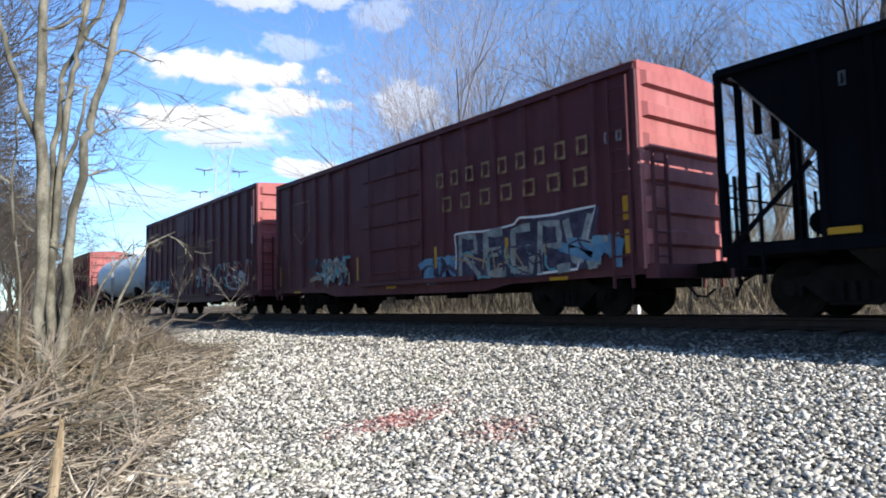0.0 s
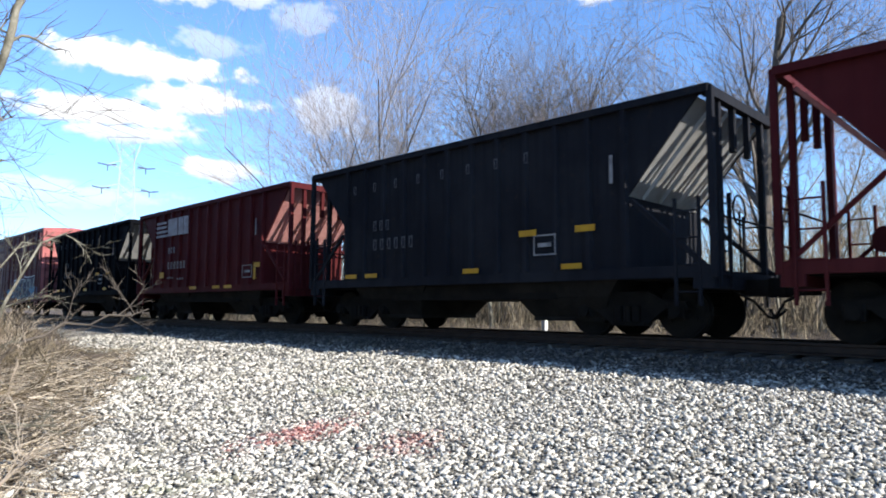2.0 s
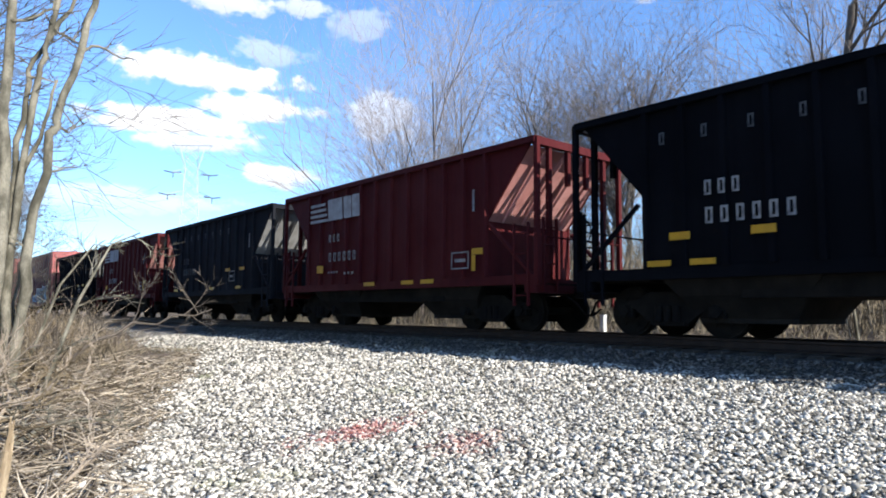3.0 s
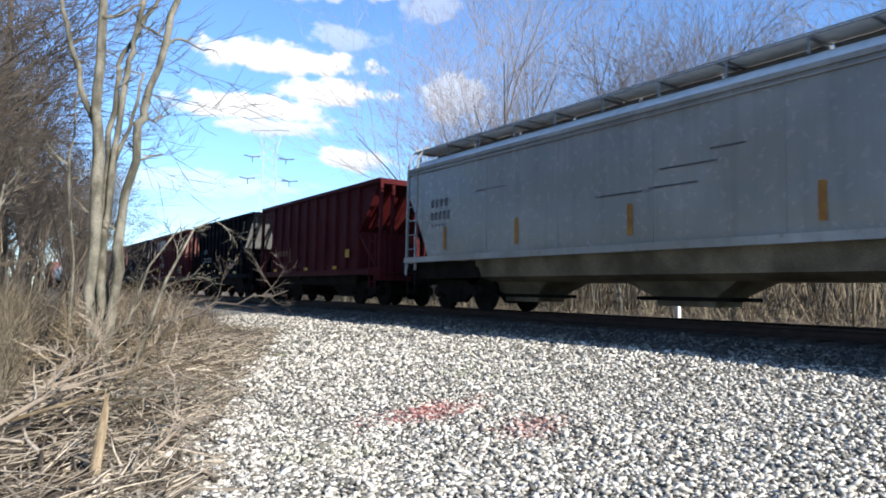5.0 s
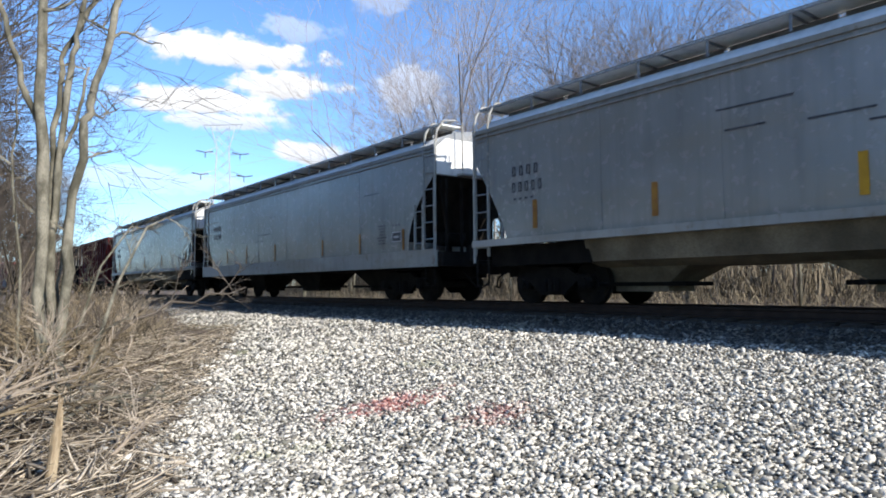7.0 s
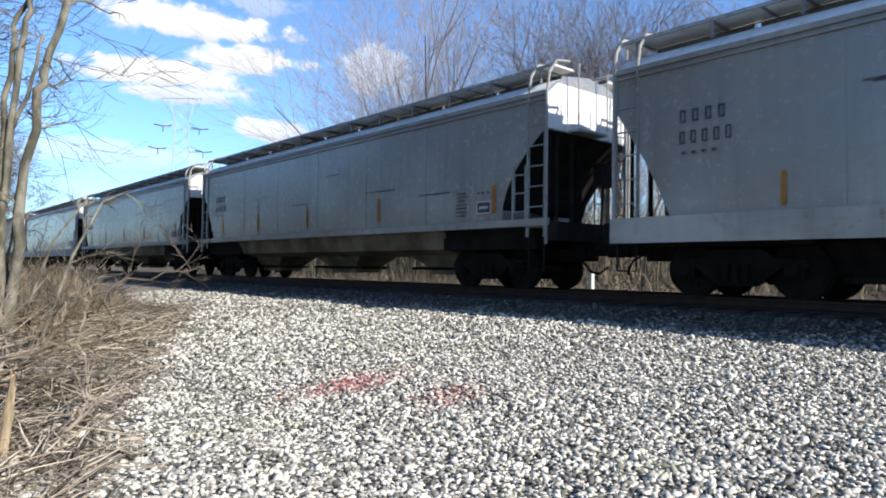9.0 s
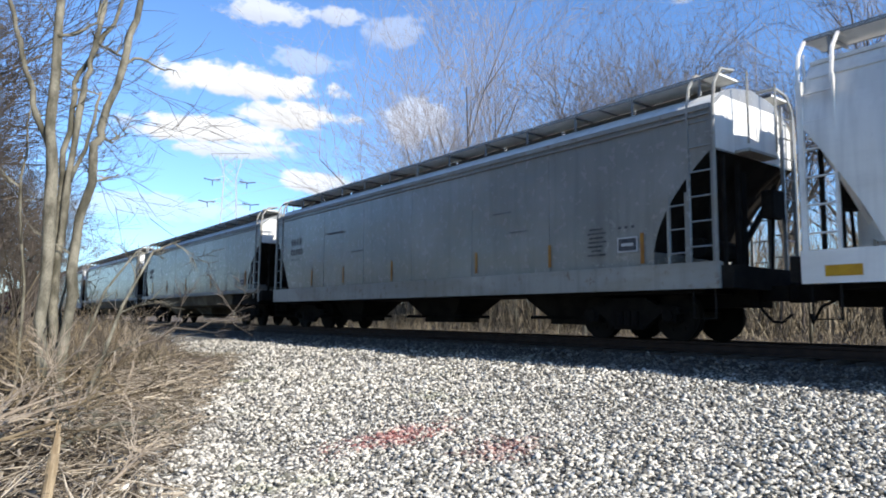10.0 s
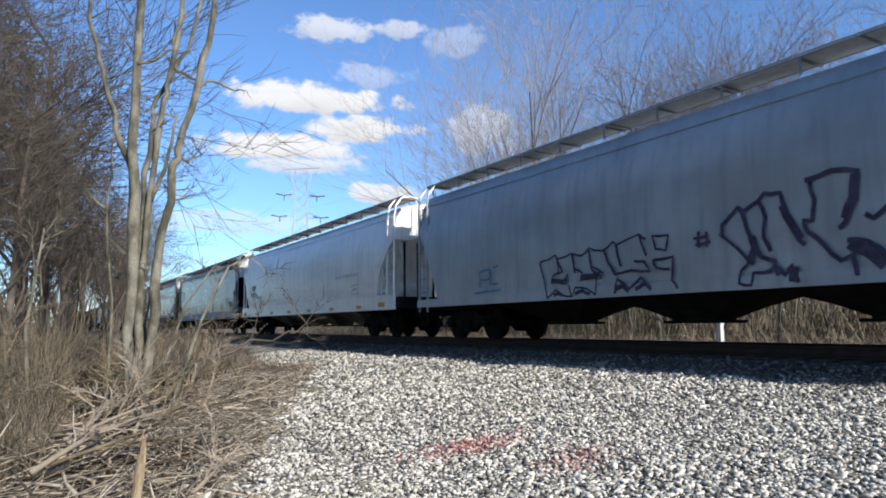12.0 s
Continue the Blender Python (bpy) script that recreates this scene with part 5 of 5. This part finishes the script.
# ---- brush ----
def stalk_mesh(name, count, spot, rnd, kink=.20, mat=STALK):
    v, f = [], []
    for _ in range(count):
        x, y, z, d, length, r, droop = spot(rnd)
        p = Vector((x, y, z))
        k0 = len(v)
        side = d.orthogonal().normalized()
        for i in range(4):
            up = d.cross(side)
            w = r * (1 - .28 * i)
            for a in (0, 2.1, 4.2):
                v.append(tuple(p + w * (math.cos(a) * side + math.sin(a) * up)))
            p = p + d * length / 3
            d = (d + Vector((rnd.gauss(0, kink), rnd.gauss(0, kink), -droop + rnd.gauss(0, kink * .5)))).normalized()
        for i in range(3):
            for a in range(3):
                f.append((k0 + 3 * i + a, k0 + 3 * i + (a + 1) % 3, k0 + 3 * i + 3 + (a + 1) % 3, k0 + 3 * i + 3 + a))
    return triangles(name, np.array(v), np.array(f), mat)


def standing(rnd):
    y = 7.6 + 26 * rnd.random() ** 1.3
    x = edge(y) - 1.2 - abs(rnd.gauss(0, 2.6))
    far = edge(y) - x
    d = Vector((rnd.gauss(.1, .7), rnd.gauss(0, .7), 1)).normalized()
    low = float(np.interp(y, (7, 11.5, 14, 20), (.16, .26, .62, .8))) if x > -1.0 else .9
    return x, y, height(x, y) + rnd.uniform(-.03, .4 * low), d, low * rnd.uniform(.25, 1.0) * (.5 + min(far, 2.5) * .55), rnd.choice((.004, .006, .008, .012, .016)), rnd.uniform(-.1, .25)


def scrub(rnd):
    """Fine upright stems at the foot of the woods."""
    y = rnd.uniform(6.8, 17)
    x = .075 * y - .35 - abs(rnd.gauss(0, 1.5))
    d = Vector((rnd.gauss(.05, .35), rnd.gauss(0, .35), 1)).normalized()
    tall = float(np.interp(y, (6.8, 9.0, 12), (.40, .85, 1.5)))
    return x, y, height(x, y) + rnd.uniform(-.02, .5 * tall), d, tall * rnd.uniform(.3, 1.0), rnd.choice((.003, .004, .006, .009)), rnd.uniform(-.05, .2)


def mound(x, y):
    """Height of the heap of sticks above the ground."""
    return .42 * math.exp(-((x - edge(y) + 1.5) / .75) ** 2) * float(np.interp(y, (4.5, 7.5, 12, 17), (.25, .8, 1.0, .5)))


def lying(rnd):
    y = 3.4 + 14 * rnd.random() ** 1.15
    x = edge(y) + .50 - abs(rnd.gauss(0, 1.35))
    slope = math.atan2(1.0, .42)
    turn = rnd.gauss(slope - .25, .48) if rnd.random() < .72 else rnd.uniform(-.6, 2.6)
    d = Vector((math.cos(turn), math.sin(turn), rnd.gauss(.04, .09))).normalized()
    length = rnd.uniform(.35, 1.7) if x < edge(y) - .5 else rnd.uniform(.2, .8)
    pile = mound(x, y)
    if abs(x - .8) < .5 and y < 6.1:
        pile = 0
    return (x - .5 * length * d.x, y - .5 * length * d.y, height(x, y) + rnd.uniform(.006, .04) + pile * rnd.random() ** .6, d, length,
            rnd.choice((.004, .006, .009, .013, .018, .023)), rnd.uniform(-.02, .05))


def litter(rnd):
    """Short broken twigs along the edge of the stones."""
    y = 4.0 + 17 * rnd.random()
    x = edge(y) + rnd.gauss(.0, .32)
    turn = rnd.uniform(0, 6.3)
    d = Vector((math.cos(turn), math.sin(turn), rnd.uniform(-.05, .25))).normalized()
    return x, y, height(x, y) + rnd.uniform(.0, .05), d, rnd.uniform(.05, .35), rnd.choice((.003, .004, .006, .009)), rnd.uniform(0, .1)


def thicket(rnd):
    pick = rnd.random()
    x, y = (rnd.uniform(21, 46), rnd.uniform(-12, 55)) if pick < .68 else (rnd.uniform(30, 95), rnd.uniform(30, 150)) if pick < .86 else (rnd.uniform(-16, 2), rnd.uniform(20, 90))
    d = Vector((rnd.gauss(0, .25), rnd.gauss(0, .25), 1)).normalized()
    return x, y, height(x, y) - .05, d, rnd.uniform(1.5, 6.0), rnd.uniform(.012, .032), rnd.uniform(-.05, .08)


def across(rnd):
    y, x = rnd.uniform(-2, 60), 15.4 + abs(rnd.gauss(0, 5.5))
    d = Vector((rnd.gauss(0, .8), rnd.gauss(0, .8), 1)).normalized()
    return x, y, height(x, y) - .03, d, rnd.uniform(.15, 1.0) * rnd.choice((.6, 1, 1.6)), rnd.uniform(.004, .014), rnd.uniform(-.1, .35)


tagged(new("brush", stalk_mesh("brush", 3800, standing, random.Random(21), .30, SCRUB)), "dense tangle of dry tan stalks", "brush", kind="stuff")
tagged(new("fallen_stalks", stalk_mesh("fallen_stalks", 3400, lying, random.Random(22), .19)), "flattened dry stalks and twigs on the ground", "dead stalks", kind="stuff")
tagged(new("scrub", stalk_mesh("scrub", 5200, scrub, random.Random(26), .26, SCRUB)), "fine olive-brown upright scrub at the wood's edge", "scrub", kind="stuff")
tagged(new("twig_litter", stalk_mesh("twig_litter", 2600, litter, random.Random(27), .2, SCRUB)), "short broken brown twigs on the stones", "twigs", kind="stuff")
tagged(new("undergrowth", stalk_mesh("undergrowth", 7000, across, random.Random(23), .2, SCRUB)), "dry tan undergrowth beyond the track", "undergrowth", kind="stuff")

tagged(new("far_thicket", stalk_mesh("far_thicket", 19000, thicket, random.Random(24), .2, SCRUB)), "gray-brown bare thicket in the distance", "thicket", kind="stuff")


def dead_branch(label, pts, r, seed, mat, forks=8):
    rr = random.Random(seed)
    base = Vector(pts[0])
    ob = thing("dead_branch", pose(*base), label, "branch", "dead branches")
    pts = [Vector(p) - base for p in pts]
    part("bough", Shape().tube(pts, [r * (1 - .7 * i / (len(pts) - 1)) for i in range(len(pts))], 7), mat, ob, smooth=True)
    t = Shape()
    for k in range(forks):
        i = rr.randrange(1, len(pts))
        p = pts[i - 1].lerp(pts[i], rr.random())
        d = ((pts[i] - pts[i - 1]).normalized() + Vector((rr.gauss(0, .6), rr.gauss(0, .6), rr.gauss(.15, .5)))).normalized()
        limb(t, t, p, d, rr.uniform(.25, .75), r * .38, 2, rr, .03, 4, (0, 0, 4))
    tagged(part("twig_spray", t, mat, ob), kind="stuff")
    return ob


dead_branch("gray fallen branch with forked pale twigs", [(2.9, 14.3, .05), (3.0, 14.2, .62), (3.3, 14.0, .92), (3.7, 14.3, 1.00), (4.0, 14.2, 1.24), (4.4, 14.0, 1.20), (4.7, 13.9, 1.40), (5.1, 13.9, 1.38), (5.5, 14.0, 1.52)], .040, 61, TWIG_DARK, 11)
dead_branch("pale leaning dead sapling", [(1.7, 10.3, .05), (2.0, 10.6, .8), (2.3, 10.9, 1.6), (2.8, 11.3, 2.5), (3.3, 11.6, 2.75)], .035, 62, BARK_PALE, 4)
dead_branch("pale leaning dead sapling", [(1.85, 12.9, .1), (2.1, 12.5, 1.04), (2.4, 12.7, 1.9), (2.9, 12.8, 2.62), (3.2, 12.9, 2.6)], .03, 63, BARK_PALE, 4)
dead_branch("broken dry branch on the ground", [(.9, 7.3, .12), (1.4, 7.9, .30), (1.9, 8.4, .28), (2.4, 8.6, .18)], .028, 64, BARK_PALE, 6)
dead_branch("broken dry branch on the ground", [(1.3, 6.3, .06), (1.7, 7.0, .14), (2.0, 7.9, .10)], .022, 65, TWIG_TAN, 4)
dead_branch("slim pale dead stem", [(-.6, 9.5, .1), (-.55, 9.6, 1.4), (-.4, 9.6, 2.6)], .035, 66, BARK_PALE, 6)
dead_branch("slim pale dead stem", [(.1, 10.8, .1), (.0, 10.8, 1.5), (.15, 10.9, 2.9)], .04, 67, BARK_PALE, 6)

rnd = random.Random(55)
for k in range(22):
    y = rnd.uniform(6.4, 13.5)
    x = edge(y) - rnd.uniform(.7, 3.0)
    a, up_ = rnd.gauss(1.0, .35), rnd.uniform(.03, .22 if y < 11.5 else .45)
    n_ = rnd.uniform(.30, .55)
    pts = [(x + n_ * i * math.cos(a + .10 * i), y + n_ * i * math.sin(a + .10 * i), height(x, y) + .08 + mound(x, y) * .8 + up_ * math.sin(i * .8) + .03 * i) for i in range(5)]
    dead_branch(("bent gray dead branch in the brush", "bent tan dead branch in the brush")[k % 2], pts, rnd.uniform(.016, .03), 500 + k, (BARK_BROWN, TWIG_TAN)[k % 2], 3)

# woody shrubs among the stalks
rnd = random.Random(91)
SHRUBS = []
SHRUB_LABELS = ("tan leafless shrub in the brush", "gray leafless shrub in the brush", "dark leafless shrub in the brush", "pale leafless shrub in the brush")
for k in range(4):
    rr = random.Random(300 + k)
    ob = thing("shrub", pose(0, 0, 0), SHRUB_LABELS[k], "shrub", "bare shrubs")
    for j in range(7):
        t = Shape()
        d = Vector((rr.gauss(0, .7), rr.gauss(0, .7), 1)).normalized()
        limb(t, t, Vector((rr.gauss(0, .12), rr.gauss(0, .12), -.05)), d, rr.uniform(.9, 2.0), rr.uniform(.010, .02), 2, rr, .0, 4, (0, 0, 5))
        me = bpy.data.meshes.new("stem")
        me.from_pydata(t.v, [], t.f)
        me.materials.append((BARK_BROWN, BARK_BROWN, TWIG_DARK, TWIG_TAN)[k])
        part("stem", me, None, ob)
    SHRUBS.append(ob)
for k in range(44):
    y = 12.6 + 13 * rnd.random() ** 1.2
    x = edge(y) - 2.0 - abs(rnd.gauss(0, 1.9))
    if k % 5 == 0:
        y = rnd.uniform(7.5, 11)
        x = rnd.uniform(-3.5, -.9)
    m = pose(x, y, height(x, y), rnd.uniform(-12, 12), rnd.uniform(-5, 25), rnd.uniform(0, 360))
    sc = rnd.uniform(.5, .85)
    ob = copy_thing(SHRUBS[k % 4], m) if k > 3 else SHRUBS[k]
    ob.matrix_basis = m @ Matrix.Diagonal((sc, sc, sc, 1))

# ---- beyond the track ----
rnd = random.Random(77)
for k in range(26):
    x, y = rnd.uniform(15.6, 23), rnd.uniform(0, 36)
    z = height(x, y)
    a, b = rnd.gauss(0, .35), rnd.gauss(0, .45)
    dead_branch("pale bare sapling beyond the track", [(x, y, z - .05), (x + a * .3, y + b * .3, z + 1.1), (x + a * .8, y + b * .7, z + 2.2), (x + a, y + b * 1.2, z + 3.3)], rnd.uniform(.03, .055), 200 + k, BARK_PALE, 4)

post = thing("marker_post", pose(16.4, 12.0, height(16.4, 12)), "short white wooden marker post", "post")
part("post", Shape().box(-.07, .07, -.07, .07, -.2, .75, .012), PAINT_WHITE, post)
part("cap", Shape().box(-.085, .085, -.085, .085, .75, .79, .015), PAINT_WHITE, post)
shed = thing("shed", pose(42, 9.5, height(42, 9.5)), "dark open-fronted shed with white posts", "shed")
part("wall", Shape().box(1.5, 1.7, -6, 5, -.2, 3.2), SHED_DARK, shed)
for y in (-6, 4.9):
    part("side_wall", Shape().box(-1.5, 1.5, y, y + .12, -.2, 3.0), SHED_DARK, shed)
part("roof", Shape().loft([[(-2, y, 3.0), (2, y, 3.6), (2, y, 3.72), (-2, y, 3.12)] for y in (-6.4, 5.4)]), SHED_DARK, shed)
for k in range(5):
    part("post", Shape().box(-1.62, -1.5, -5.9 + 2.6 * k, -5.78 + 2.6 * k, -.2, 3.05), PAINT_WHITE, shed, "white painted post")
part("low_rail", Shape().box(-1.6, -1.52, -5.9, 2.0, .45, .8), PAINT_WHITE, shed)

# ---- power line tower ----
tower = thing("transmission_tower", pose(52.0, 147.2, .5, 0, 0, -15), "slender galvanised lattice power line tower", "pylon")
H = 37.0
for sx_, sy_ in ((-1, -1), (1, -1), (1, 1), (-1, 1)):
    part("leg", Shape().tube([(sx_ * 3.4, sy_ * 3.4, 0), (sx_ * 1.6, sy_ * 1.6, 24), (sx_ * 1.3, sy_ * 1.3, 32), (sx_ * 2.6, sy_ * .8, H)], .065, 4), TOWER, tower)
levels = [0, 5.5, 10.5, 15, 18.5, 22, 24.5, 27, 29.5, 32, 34.5, 37]
for a, b in zip(levels, levels[1:]):
    wa, wb = (float(np.interp(z, (0, 24, 32, H), (3.4, 1.6, 1.3, 1.3))) for z in (a, b))
    s = Shape()
    for k in range(4):
        ca_, sa_ = ((-1, -1), (1, -1), (1, 1), (-1, 1))[k], ((1, -1), (1, 1), (-1, 1), (-1, -1))[k]
        s.tube([(ca_[0] * wa, ca_[1] * wa, a), (sa_[0] * wb, sa_[1] * wb, b)], .045, 3)
        s.tube([(sa_[0] * wa, sa_[1] * wa, a), (ca_[0] * wb, ca_[1] * wb, b)], .045, 3)
    part("lattice", s, TOWER, tower)
for z, arm in ((25.8, 4.7), (30.8, 3.8)):
    for side in (-1, 1):
        s = Shape()
        for y in (-.6, .6):
            s.tube([(side * 1.4, y, z), (side * arm, 0, z + .3)], .05, 3).tube([(side * 1.3, y, z + 1.5), (side * arm, 0, z + .3)], .04, 3)
        a = part("crossarm", s, TOWER, tower)
        part("insulator", Shape().tube([(side * (arm - .1), 0, z + .3), (side * (arm - .1), 0, z - 1.0)], .10, 6), INSULATOR, a)
        part("insulator", Shape().tube([(side * arm - 1.8, 0, z + .5), (side * arm, 0, z + .2), (side * arm + 1.8, 0, z + .5)], .13, 6), INSULATOR, a)
top_arm = Shape().tube([(-4.2, 0, H), (4.2, 0, H + .9)], .10, 3).tube([(-1.3, 0, H - 4), (-4.2, 0, H)], .05, 3).tube([(1.3, 0, H - 4), (4.2, 0, H + .9)], .05, 3)
part("top_arm", top_arm, TOWER, tower)


# ---- what moves ----
SPEED = 16.9


def motions():
    for car, y in TRAIN:
        walk(car, [(t, pose(TRACK, y + SPEED * t, RAIL_TOP)) for t in (0, 3, 6, 9, 12)])
    turn = -math.degrees(SPEED / .457)
    for k, w in enumerate(WHEELS):
        at = w.matrix_basis.translation.copy()
        walk(w, [(i / FPS, pose(at.x, at.y, at.z, turn * i / FPS)) for i in range(0, 12 * FPS + 1)])


motions()
